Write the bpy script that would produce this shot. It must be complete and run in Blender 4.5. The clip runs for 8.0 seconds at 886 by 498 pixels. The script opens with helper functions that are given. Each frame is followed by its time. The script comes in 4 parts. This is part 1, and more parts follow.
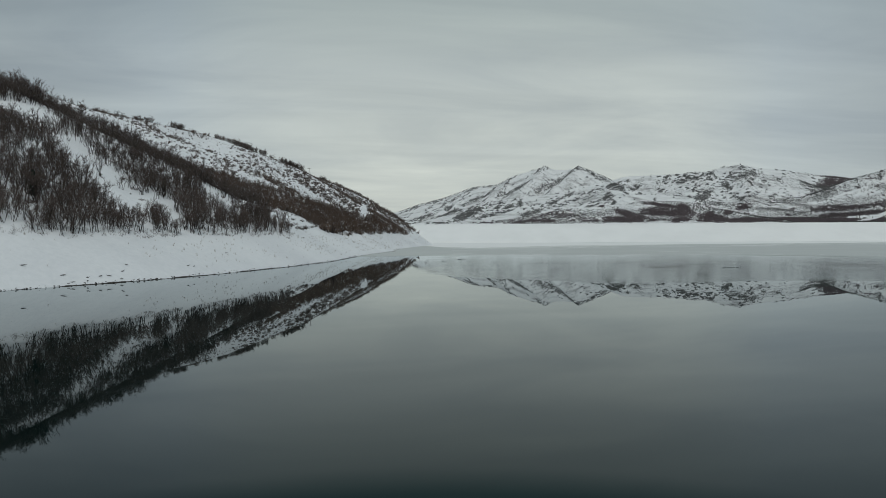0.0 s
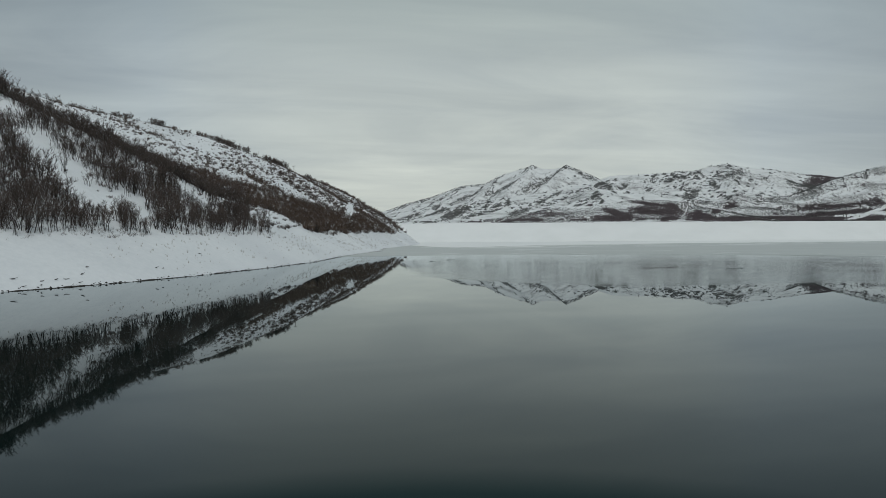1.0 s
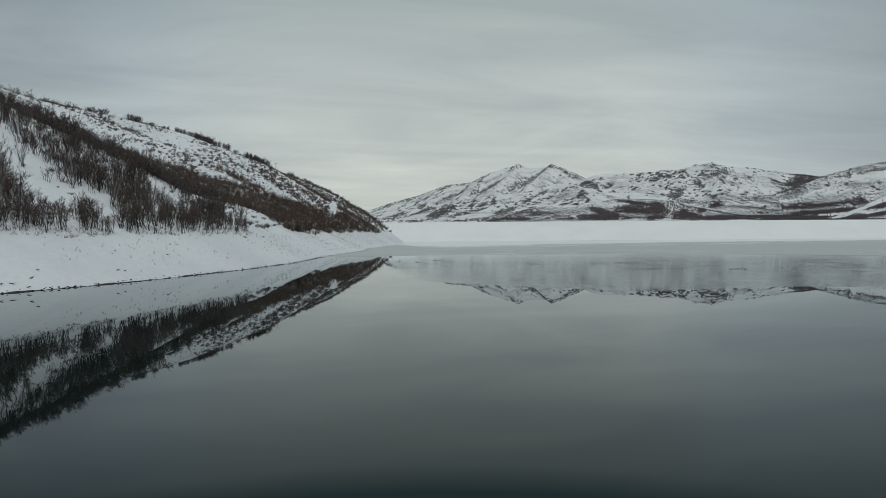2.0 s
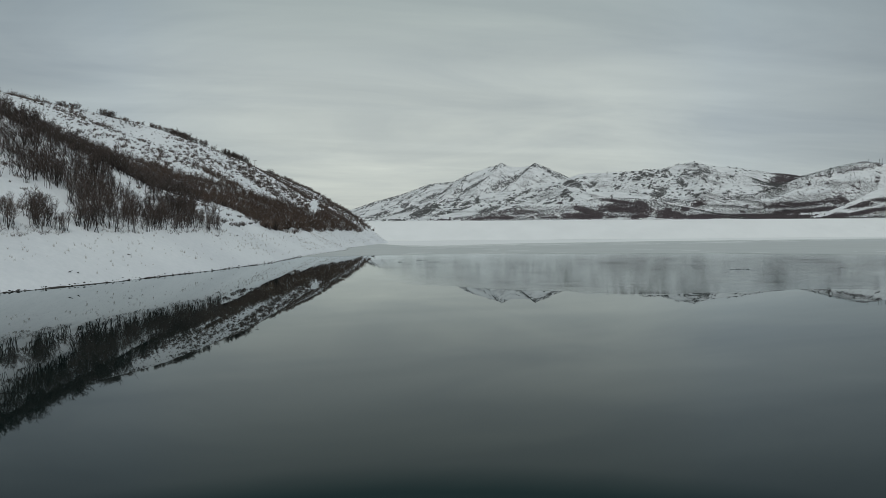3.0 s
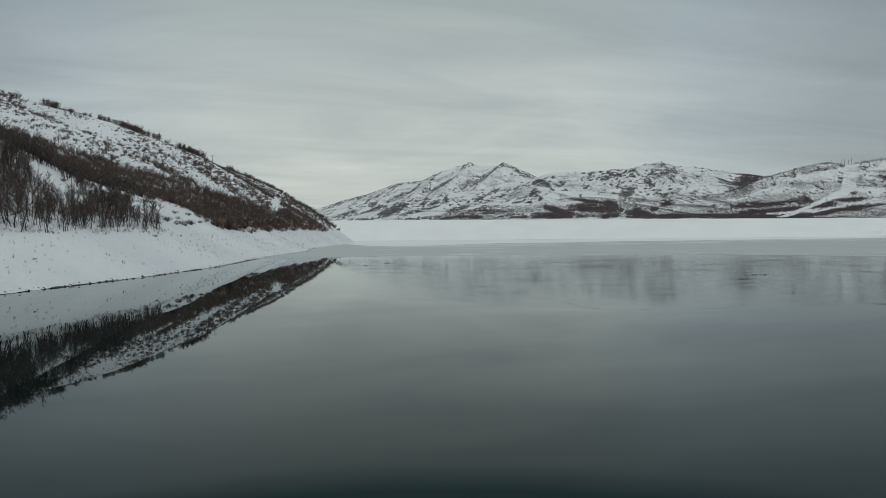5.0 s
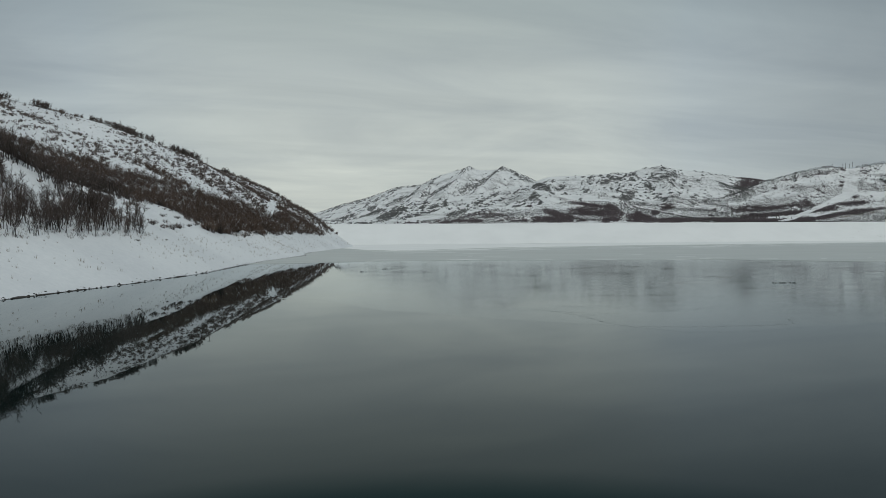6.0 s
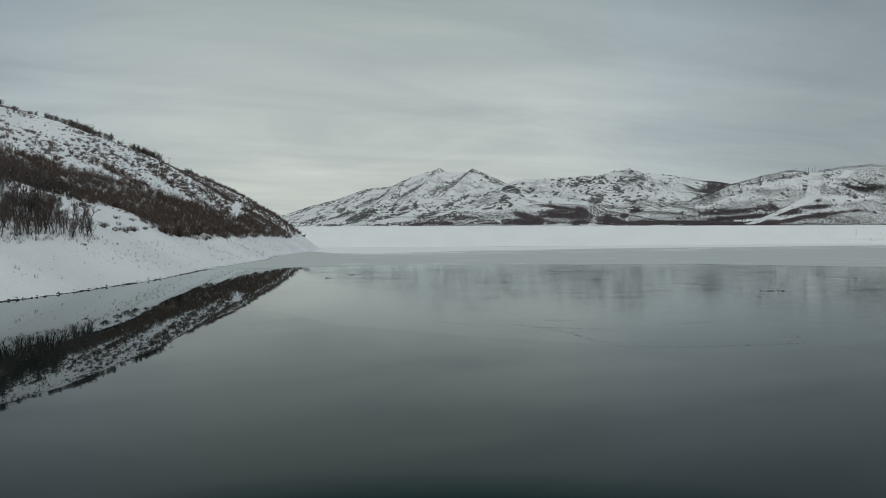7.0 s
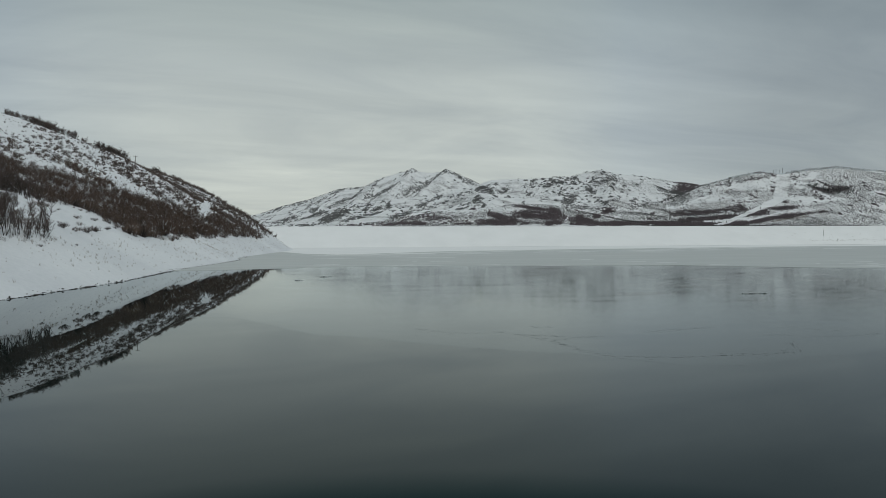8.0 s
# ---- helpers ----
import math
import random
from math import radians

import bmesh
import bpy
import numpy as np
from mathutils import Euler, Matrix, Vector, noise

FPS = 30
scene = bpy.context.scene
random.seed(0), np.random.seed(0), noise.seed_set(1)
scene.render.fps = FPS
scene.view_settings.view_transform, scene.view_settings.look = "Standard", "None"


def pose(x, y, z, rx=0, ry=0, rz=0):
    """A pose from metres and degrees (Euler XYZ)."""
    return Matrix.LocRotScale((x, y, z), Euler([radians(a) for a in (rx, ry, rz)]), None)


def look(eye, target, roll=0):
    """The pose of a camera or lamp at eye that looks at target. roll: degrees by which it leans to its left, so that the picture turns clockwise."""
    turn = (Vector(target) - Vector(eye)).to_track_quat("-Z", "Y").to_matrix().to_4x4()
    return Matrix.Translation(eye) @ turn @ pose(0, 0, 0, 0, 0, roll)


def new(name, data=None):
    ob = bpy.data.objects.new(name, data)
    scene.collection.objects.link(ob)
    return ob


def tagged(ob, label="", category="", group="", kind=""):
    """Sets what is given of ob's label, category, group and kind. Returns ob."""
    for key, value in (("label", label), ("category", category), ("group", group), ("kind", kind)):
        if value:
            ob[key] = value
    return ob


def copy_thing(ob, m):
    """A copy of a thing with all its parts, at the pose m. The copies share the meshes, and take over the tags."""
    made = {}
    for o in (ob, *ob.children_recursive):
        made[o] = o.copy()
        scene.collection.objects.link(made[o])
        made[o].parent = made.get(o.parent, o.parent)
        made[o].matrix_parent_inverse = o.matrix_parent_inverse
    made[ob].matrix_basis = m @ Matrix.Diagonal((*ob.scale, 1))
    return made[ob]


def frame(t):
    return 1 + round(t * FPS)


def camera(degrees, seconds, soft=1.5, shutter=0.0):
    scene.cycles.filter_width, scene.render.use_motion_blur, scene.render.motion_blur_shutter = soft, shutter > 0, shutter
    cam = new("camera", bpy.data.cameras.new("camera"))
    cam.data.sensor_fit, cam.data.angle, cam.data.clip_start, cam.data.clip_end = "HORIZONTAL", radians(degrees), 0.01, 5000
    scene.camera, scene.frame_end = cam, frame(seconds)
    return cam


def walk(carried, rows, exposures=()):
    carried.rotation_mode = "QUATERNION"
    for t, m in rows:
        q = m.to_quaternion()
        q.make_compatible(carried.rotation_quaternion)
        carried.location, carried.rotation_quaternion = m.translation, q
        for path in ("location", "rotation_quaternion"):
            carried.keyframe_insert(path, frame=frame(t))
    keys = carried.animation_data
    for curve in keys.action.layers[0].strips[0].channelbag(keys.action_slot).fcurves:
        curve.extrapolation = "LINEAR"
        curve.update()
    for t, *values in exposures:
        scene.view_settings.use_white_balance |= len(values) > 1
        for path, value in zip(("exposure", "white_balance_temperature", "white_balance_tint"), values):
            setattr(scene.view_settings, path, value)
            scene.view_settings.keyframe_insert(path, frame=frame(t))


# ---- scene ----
cam = camera(64.12, 8.0, soft=0.45)
# seconds, x, y, z, yaw, pitch, roll
ROWS = [
    (0.0, 0.16, -0.53, 8.44, 0.25, -1.14, 0.29),
    (0.5, 0.32, 4.53, 8.36, -0.16, -1.15, 0.32),
    (1.0, -0.01, 9.57, 8.44, -0.74, -1.21, 0.35),
    (1.5, -0.18, 14.85, 8.51, -1.31, -1.25, 0.38),
    (3.0, 0.01, 30.32, 8.28, -3.26, -1.37, 0.41),
    (3.5, -0.12, 35.92, 8.35, -3.97, -1.41, 0.40),
    (4.0, -0.03, 41.36, 8.40, -4.67, -1.44, 0.41),
    (4.5, 0.21, 46.79, 8.33, -5.49, -1.46, 0.42),
    (4.7, 0.28, 48.92, 8.33, -5.76, -1.46, 0.42),
    (5.8, 0.93, 60.25, 8.39, -5.91, -1.20, 0.37),
    (6.0, 1.06, 62.24, 8.42, -5.92, -1.12, 0.36),
    (6.5, 1.68, 66.81, 8.71, -7.27, -1.00, 0.31),
    (7.0, 1.89, 70.41, 8.86, -8.34, -0.95, 0.27),
    (7.5, 2.08, 72.92, 8.89, -9.43, -0.91, 0.23),
    (8.0, 2.26, 74.56, 9.06, -10.51, -0.95, 0.22),
]
walk(cam, [(t, pose(x, y, z, 90 + pitch, roll, yaw)) for t, x, y, z, yaw, pitch, roll in ROWS], exposures=[(0.0, -0.04), (8.0, -0.07)])

# ---- world, sun ----
world = bpy.data.worlds.new("overcast")
scene.world = world
world.use_nodes = True


def build_sky():
    nt = world.node_tree
    nt.nodes.clear()
    ln = nt.links.new
    sky = nt.nodes.new("ShaderNodeTexSky")
    sky.sky_type, sky.sun_disc = "NISHITA", False
    sky.sun_elevation, sky.sun_rotation = radians(51), radians(165)
    co = nt.nodes.new("ShaderNodeTexCoord")
    sep = nt.nodes.new("ShaderNodeSeparateXYZ")
    ln(co.outputs["Generated"], sep.inputs[0])

    def math_node(op, a, b):
        m = nt.nodes.new("ShaderNodeMath")
        m.operation = op
        for i, s in enumerate((a, b)):
            if isinstance(s, (int, float)):
                m.inputs[i].default_value = s
            else:
                ln(s, m.inputs[i])
        return m.outputs[0]

    # cloud deck seen in perspective
    den = math_node("ADD", math_node("MAXIMUM", sep.outputs["Z"], 0.0), 0.11)
    px, py = math_node("DIVIDE", sep.outputs["X"], den), math_node("DIVIDE", sep.outputs["Y"], den)
    comb = nt.nodes.new("ShaderNodeCombineXYZ")
    ln(math_node("ADD", math_node("MULTIPLY", px, 0.62), math_node("MULTIPLY", py, 0.16)), comb.inputs[0])
    ln(math_node("SUBTRACT", py, math_node("MULTIPLY", px, 0.22)), comb.inputs[1])
    big = nt.nodes.new("ShaderNodeTexNoise")
    big.inputs["Scale"].default_value, big.inputs["Detail"].default_value, big.inputs["Roughness"].default_value = 1.15, 7.0, 0.56
    big.inputs["Distortion"].default_value = 0.75
    ln(comb.outputs[0], big.inputs["Vector"])
    ramp = nt.nodes.new("ShaderNodeValToRGB")
    ramp.color_ramp.elements[0].position, ramp.color_ramp.elements[0].color = 0.32, (0.845, 0.862, 0.884, 1)
    ramp.color_ramp.elements[1].position, ramp.color_ramp.elements[1].color = 0.68, (1.06, 1.06, 1.042, 1)
    ln(big.outputs["Fac"], ramp.inputs[0])
    # thin streaks drawn out along the deck
    comb2 = nt.nodes.new("ShaderNodeCombineXYZ")
    ln(math_node("ADD", math_node("MULTIPLY", px, 0.42), math_node("MULTIPLY", py, 0.10)), comb2.inputs[0])
    ln(math_node("SUBTRACT", math_node("MULTIPLY", py, 2.1), math_node("MULTIPLY", px, 0.30)), comb2.inputs[1])
    thin = nt.nodes.new("ShaderNodeTexNoise")
    thin.inputs["Scale"].default_value, thin.inputs["Detail"].default_value, thin.inputs["Roughness"].default_value = 1.3, 5.0, 0.5
    thin.inputs["Distortion"].default_value = 0.5
    ln(comb2.outputs[0], thin.inputs["Vector"])
    streaks = nt.nodes.new("ShaderNodeValToRGB")
    streaks.color_ramp.elements[0].position, streaks.color_ramp.elements[0].color = 0.32, (0.945, 0.95, 0.955, 1)
    streaks.color_ramp.elements[1].position, streaks.color_ramp.elements[1].color = 0.68, (1.05, 1.05, 1.045, 1)
    ln(thin.outputs["Fac"], streaks.inputs[0])
    both = nt.nodes.new("ShaderNodeMixRGB")
    both.blend_type = "MULTIPLY"
    both.inputs[0].default_value = 1.0
    ln(ramp.outputs[0], both.inputs[1])
    ln(streaks.outputs[0], both.inputs[2])
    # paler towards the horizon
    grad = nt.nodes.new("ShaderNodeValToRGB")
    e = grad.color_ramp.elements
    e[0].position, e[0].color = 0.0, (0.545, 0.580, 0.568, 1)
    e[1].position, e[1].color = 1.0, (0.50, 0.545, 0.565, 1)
    # the dark stop at 0.347 is an added, unseen band that dims the water's mirror
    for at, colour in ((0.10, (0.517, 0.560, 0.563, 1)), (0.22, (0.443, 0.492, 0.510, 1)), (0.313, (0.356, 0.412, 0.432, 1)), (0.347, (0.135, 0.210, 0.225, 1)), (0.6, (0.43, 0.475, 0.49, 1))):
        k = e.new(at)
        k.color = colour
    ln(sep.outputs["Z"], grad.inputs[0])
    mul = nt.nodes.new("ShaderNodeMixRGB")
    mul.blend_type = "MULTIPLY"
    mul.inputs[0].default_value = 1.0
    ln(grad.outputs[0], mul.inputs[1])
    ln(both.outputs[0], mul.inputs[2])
    # the deck is brighter ahead; its side falloff also stands in for lens vignetting
    lobe = nt.nodes.new("ShaderNodeMapRange")
    lobe.interpolation_type = "SMOOTHSTEP"
    lobe.inputs["From Min"].default_value, lobe.inputs["From Max"].default_value = 0.80, 1.0
    flat = math_node("POWER", math_node("MAXIMUM", math_node("SUBTRACT", 1.0, math_node("MULTIPLY", sep.outputs["Z"], sep.outputs["Z"])), 0.01), 0.5)
    ln(math_node("DIVIDE", math_node("ADD", math_node("MULTIPLY", sep.outputs["Y"], 0.9994), math_node("MULTIPLY", sep.outputs["X"], 0.0349)), flat), lobe.inputs["Value"])
    tint = nt.nodes.new("ShaderNodeMixRGB")
    tint.blend_type = "MULTIPLY"
    tint.inputs[0].default_value = 1.0
    ln(mul.outputs[0], tint.inputs[1])
    warm = nt.nodes.new("ShaderNodeValToRGB")
    warm.color_ramp.elements[0].color, warm.color_ramp.elements[1].color = (0.725, 0.755, 0.778, 1), (1.12, 1.11, 1.052, 1)
    warm.color_ramp.elements.new(0.65).color = (0.955, 0.985, 1.005, 1)
    ln(lobe.outputs[0], warm.inputs[0])
    ln(warm.outputs[0], tint.inputs[2])
    mul = tint
    bg_sky, bg_cloud = nt.nodes.new("ShaderNodeBackground"), nt.nodes.new("ShaderNodeBackground")
    ln(sky.outputs[0], bg_sky.inputs[0])
    bg_sky.inputs[1].default_value = 0.05
    ln(mul.outputs[0], bg_cloud.inputs[0])
    bg_cloud.inputs[1].default_value = 1.0
    mix = nt.nodes.new("ShaderNodeMixShader")
    mix.inputs[0].default_value = 0.94
    ln(bg_sky.outputs[0], mix.inputs[1])
    ln(bg_cloud.outputs[0], mix.inputs[2])
    out = nt.nodes.new("ShaderNodeOutputWorld")
    ln(mix.outputs[0], out.inputs[0])


build_sky()
sun_data = bpy.data.lights.new("sun", "SUN")
sun_data.energy, sun_data.angle, sun_data.color = 1.1, radians(35), (1.0, 1.0, 0.965)
sun = new("sun", sun_data)
sun.matrix_world = look((90, -340, 430), (0, 0, 0))


# ---- numbers: noise and smooth curves ----
def hashed(ix, iy, seed):
    n = (ix.astype(np.int64) * 374761393 + iy.astype(np.int64) * 668265263 + seed * 974634541) & 0x7FFFFFFF
    n = ((n ^ (n >> 13)) * 1274126177) & 0x7FFFFFFF
    return ((n ^ (n >> 16)) & 0xFFFF) / 65535.0


def vnoise(x, y, seed=0):
    x, y = np.asarray(x, float), np.asarray(y, float)
    ix, iy = np.floor(x), np.floor(y)
    fx, fy = x - ix, y - iy
    fx, fy = fx * fx * (3 - 2 * fx), fy * fy * (3 - 2 * fy)
    a, b = hashed(ix, iy, seed), hashed(ix + 1, iy, seed)
    c, d = hashed(ix, iy + 1, seed), hashed(ix + 1, iy + 1, seed)
    return (a + (b - a) * fx) * (1 - fy) + (c + (d - c) * fx) * fy


def fractal(x, y, seed=0, octaves=4, gain=0.5):
    total, amp, norm = 0.0, 1.0, 0.0
    for o in range(octaves):
        total = total + amp * vnoise(x * 2 ** o, y * 2 ** o, seed + 17 * o)
        norm += amp
        amp *= gain
    return total / norm


def curve(y, ky, kv):
    ky, kv, y = np.asarray(ky, float), np.asarray(kv, float), np.asarray(y, float)
    m = np.gradient(kv, ky)
    i = np.clip(np.searchsorted(ky, y) - 1, 0, len(ky) - 2)
    h = ky[i + 1] - ky[i]
    t = np.clip((y - ky[i]) / h, 0, 1)
    return (2 * t ** 3 - 3 * t ** 2 + 1) * kv[i] + (t ** 3 - 2 * t ** 2 + t) * h * m[i] + (3 * t ** 2 - 2 * t ** 3) * kv[i + 1] + (t ** 3 - t ** 2) * h * m[i + 1]


def smooth(a, b, v):
    t = np.clip((v - a) / (b - a), 0, 1)
    return t * t * (3 - 2 * t)


# ---- materials ----
def material(name):
    m = bpy.data.materials.new(name)
    m.use_nodes = True
    return m, m.node_tree.nodes, m.node_tree.links.new, m.node_tree.nodes["Principled BSDF"]


def tex_noise(nodes, ln, scale, detail=4.0, rough=0.55, stretch=None, space="Object"):
    co = nodes.new("ShaderNodeTexCoord")
    n = nodes.new("ShaderNodeTexNoise")
    n.inputs["Scale"].default_value, n.inputs["Detail"].default_value, n.inputs["Roughness"].default_value = scale, detail, rough
    if stretch:
        mp = nodes.new("ShaderNodeMapping")
        mp.inputs["Scale"].default_value = stretch
        ln(co.outputs[space], mp.inputs[0])
        ln(mp.outputs[0], n.inputs["Vector"])
    else:
        ln(co.outputs[space], n.inputs["Vector"])
    return n.outputs["Fac"]


def ramp_of(nodes, ln, fac, stops):
    r = nodes.new("ShaderNodeValToRGB")
    e = r.color_ramp.elements
    e[0].position, e[0].color = stops[0][0], (*stops[0][1], 1)
    e[1].position, e[1].color = stops[-1][0], (*stops[-1][1], 1)
    for p, c in stops[1:-1]:
        e.new(p).color = (*c, 1)
    ln(fac, r.inputs[0])
    return r.outputs[0]


def blend(nodes, ln, fac, a, b, mode="MIX"):
    m = nodes.new("ShaderNodeMixRGB")
    m.blend_type = mode
    for i, s in enumerate((fac, a, b)):
        if isinstance(s, (int, float)):
            m.inputs[i].default_value = s
        elif isinstance(s, tuple):
            m.inputs[i].default_value = (*s, 1)
        else:
            ln(s, m.inputs[i])
    return m.outputs[0]


def bumped(nodes, ln, bsdf, fac, strength, distance):
    b = nodes.new("ShaderNodeBump")
    b.inputs["Strength"].default_value, b.inputs["Distance"].default_value = strength, distance
    ln(fac, b.inputs["Height"])
    ln(b.outputs[0], bsdf.inputs["Normal"])


def snow_material(name, tone=(0.80, 0.82, 0.84), dull=(0.68, 0.70, 0.73), specks=0.0, speck_scale=1.2, bump=0.5, speck_colour=(0.10, 0.085, 0.065)):
    m, nodes, ln, bsdf = material(name)
    wide = tex_noise(nodes, ln, 0.035, 5.0)
    fine = tex_noise(nodes, ln, 0.9, 6.0, 0.6)
    col = ramp_of(nodes, ln, wide, [(0.35, dull), (0.6, tone)])
    col = blend(nodes, ln, 0.25, col, ramp_of(nodes, ln, fine, [(0.3, dull), (0.7, (0.86, 0.87, 0.88))]))
    if specks:
        dots = tex_noise(nodes, ln, speck_scale, 3.0, 0.7)
        where = tex_noise(nodes, ln, speck_scale * 0.06, 4.0, 0.6)
        both = blend(nodes, ln, 0.5, dots, where)
        col = blend(nodes, ln, ramp_of(nodes, ln, both, [(0.56 - 0.08 * specks, (0, 0, 0)), (0.62 - 0.08 * specks, (1, 1, 1))]), col, speck_colour)
    ln(col, bsdf.inputs["Base Color"])
    bsdf.inputs["Roughness"].default_value = 0.75
    bsdf.inputs["Specular IOR Level"].default_value = 0.25
    bumped(nodes, ln, bsdf, fine, bump, 0.25)
    return m


SNOW = snow_material("bank_snow", tone=(0.705, 0.735, 0.75), dull=(0.615, 0.645, 0.668))
SNOW_LAKE = snow_material("lake_snow", tone=(0.815, 0.835, 0.825), dull=(0.765, 0.785, 0.775), bump=0.15)
SNOW_FAR = snow_material("mountain_snow", tone=(0.785, 0.80, 0.795), dull=(0.66, 0.68, 0.685), specks=0.45, speck_scale=0.22, bump=0.0, speck_colour=(0.30, 0.30, 0.30))


def mirror_over(m, nodes, ln, ior, tint):
    """A dark body under a mirroring skin: returns the body, the skin and a call that gives both one normal."""
    nodes.remove(nodes["Principled BSDF"])
    body, skin = nodes.new("ShaderNodeBsdfDiffuse"), nodes.new("ShaderNodeBsdfGlossy")
    skin.inputs["Color"].default_value = (*tint, 1)
    fresnel, mix = nodes.new("ShaderNodeFresnel"), nodes.new("ShaderNodeMixShader")
    fresnel.inputs["IOR"].default_value = ior
    ln(fresnel.outputs[0], mix.inputs[0])
    ln(body.outputs[0], mix.inputs[1])
    ln(skin.outputs[0], mix.inputs[2])
    ln(mix.outputs[0], nodes["Material Output"].inputs["Surface"])

    def relief(fac, strength, distance):
        b = nodes.new("ShaderNodeBump")
        b.inputs["Strength"].default_value, b.inputs["Distance"].default_value = strength, distance
        ln(fac, b.inputs["Height"])
        for n in (fresnel, skin):
            ln(b.outputs[0], n.inputs["Normal"])

    return body, skin, relief


def water_material():
    m, nodes, ln, bsdf = material("still_water")
    body, skin, relief = mirror_over(m, nodes, ln, 1.265, (0.952, 0.992, 1.0))
    body.inputs["Color"].default_value = (0.0003, 0.0068, 0.0066, 1)
    skin.inputs["Roughness"].default_value = 0.0
    relief(tex_noise(nodes, ln, 0.35, 3.0, 0.5, (1.0, 0.5, 1.0)), 0.02, 0.02)
    return m


def thin_ice_material():
    """A wet film of ice: clear at its ragged edge, frosted farther out."""
    m, nodes, ln, bsdf = material("thin_wet_ice")
    body, skin, relief = mirror_over(m, nodes, ln, 1.275, (0.952, 0.992, 1.0))
    co = nodes.new("ShaderNodeTexCoord")
    sep = nodes.new("ShaderNodeSeparateXYZ")
    ln(co.outputs["Object"], sep.inputs[0])

    def ranged(value, a, b, c=0.0, d=1.0):
        r = nodes.new("ShaderNodeMapRange")
        r.interpolation_type = "SMOOTHSTEP"
        for key, v in (("From Min", a), ("From Max", b), ("To Min", c), ("To Max", d)):
            r.inputs[key].default_value = v
        ln(value, r.inputs["Value"])
        return r.outputs[0]

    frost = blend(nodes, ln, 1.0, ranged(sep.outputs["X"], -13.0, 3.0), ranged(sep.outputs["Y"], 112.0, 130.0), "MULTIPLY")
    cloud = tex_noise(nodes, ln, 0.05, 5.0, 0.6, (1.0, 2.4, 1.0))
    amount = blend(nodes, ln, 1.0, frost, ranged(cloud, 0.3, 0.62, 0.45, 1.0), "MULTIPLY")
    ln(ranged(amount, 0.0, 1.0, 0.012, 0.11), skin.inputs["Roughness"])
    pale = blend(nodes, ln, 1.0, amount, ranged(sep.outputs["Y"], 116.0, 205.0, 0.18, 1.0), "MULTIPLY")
    # the film's dimmer look to the right is put into its body colour
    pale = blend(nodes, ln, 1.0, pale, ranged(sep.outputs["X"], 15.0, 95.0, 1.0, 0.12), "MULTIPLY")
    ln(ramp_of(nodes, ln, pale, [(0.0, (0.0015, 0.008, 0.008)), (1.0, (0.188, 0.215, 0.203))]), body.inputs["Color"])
    relief(tex_noise(nodes, ln, 0.12, 4.0, 0.55, (0.5, 1.6, 1.0)), 0.0025, 0.05)
    return m


def grey_ice_material():
    m, nodes, ln, bsdf = material("frosted_grey_ice")
    streak = tex_noise(nodes, ln, 0.05, 6.0, 0.65, (0.35, 1.6, 1.0))
    col = ramp_of(nodes, ln, streak, [(0.3, (0.44, 0.468, 0.458)), (0.62, (0.50, 0.528, 0.518)), (0.72, (0.62, 0.645, 0.64))])
    ln(col, bsdf.inputs["Base Color"])
    bsdf.inputs["Roughness"].default_value = 0.55
    bsdf.inputs["IOR"].default_value = 1.31
    bumped(nodes, ln, bsdf, streak, 0.1, 0.05)
    return m


def plant_material(name, dark, light, rough=0.85):
    m, nodes, ln, bsdf = material(name)
    geo = nodes.new("ShaderNodeNewGeometry")
    info = nodes.new("ShaderNodeObjectInfo")
    mixed = blend(nodes, ln, 0.5, geo.outputs["Random Per Island"], info.outputs["Random"])
    ln(ramp_of(nodes, ln, mixed, [(0.15, dark), (0.85, light)]), bsdf.inputs["Base Color"])
    bsdf.inputs["Roughness"].default_value = rough
    bsdf.inputs["Specular IOR Level"].default_value = 0.2
    return m


BARK = plant_material("oak_bark", (0.023, 0.019, 0.017), (0.060, 0.050, 0.045))
TWIG = plant_material("oak_twigs", (0.055, 0.044, 0.040), (0.152, 0.120, 0.105))
TWIG_BROWN = plant_material("brown_brush_twigs", (0.070, 0.050, 0.041), (0.180, 0.130, 0.101))
RUST = plant_material("rusty_leaves", (0.065, 0.042, 0.028), (0.14, 0.090, 0.056))
FROST = plant_material("snow_on_twigs", (0.62, 0.64, 0.66), (0.78, 0.80, 0.82))
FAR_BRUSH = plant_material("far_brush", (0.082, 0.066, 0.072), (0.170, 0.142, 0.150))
# aerial haze is put into these two base colours, paler for the peaks
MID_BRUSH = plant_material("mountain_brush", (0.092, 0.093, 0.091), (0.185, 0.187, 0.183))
PALE_BRUSH = plant_material("haze_grey_brush", (0.105, 0.107, 0.107), (0.230, 0.232, 0.230))
SAGE = plant_material("sagebrush", (0.050, 0.048, 0.046), (0.125, 0.121, 0.115))
NEEDLE = plant_material("conifer_needles", (0.012, 0.020, 0.016), (0.035, 0.050, 0.040))
GRASS = plant_material("dry_grass", (0.14, 0.105, 0.065), (0.28, 0.22, 0.14))
STONE = plant_material("dark_stones", (0.025, 0.024, 0.022), (0.075, 0.070, 0.065))
WOOD = plant_material("weathered_pole", (0.06, 0.05, 0.042), (0.09, 0.075, 0.065))
WATER, THIN_ICE, GREY_ICE = water_material(), thin_ice_material(), grey_ice_material()


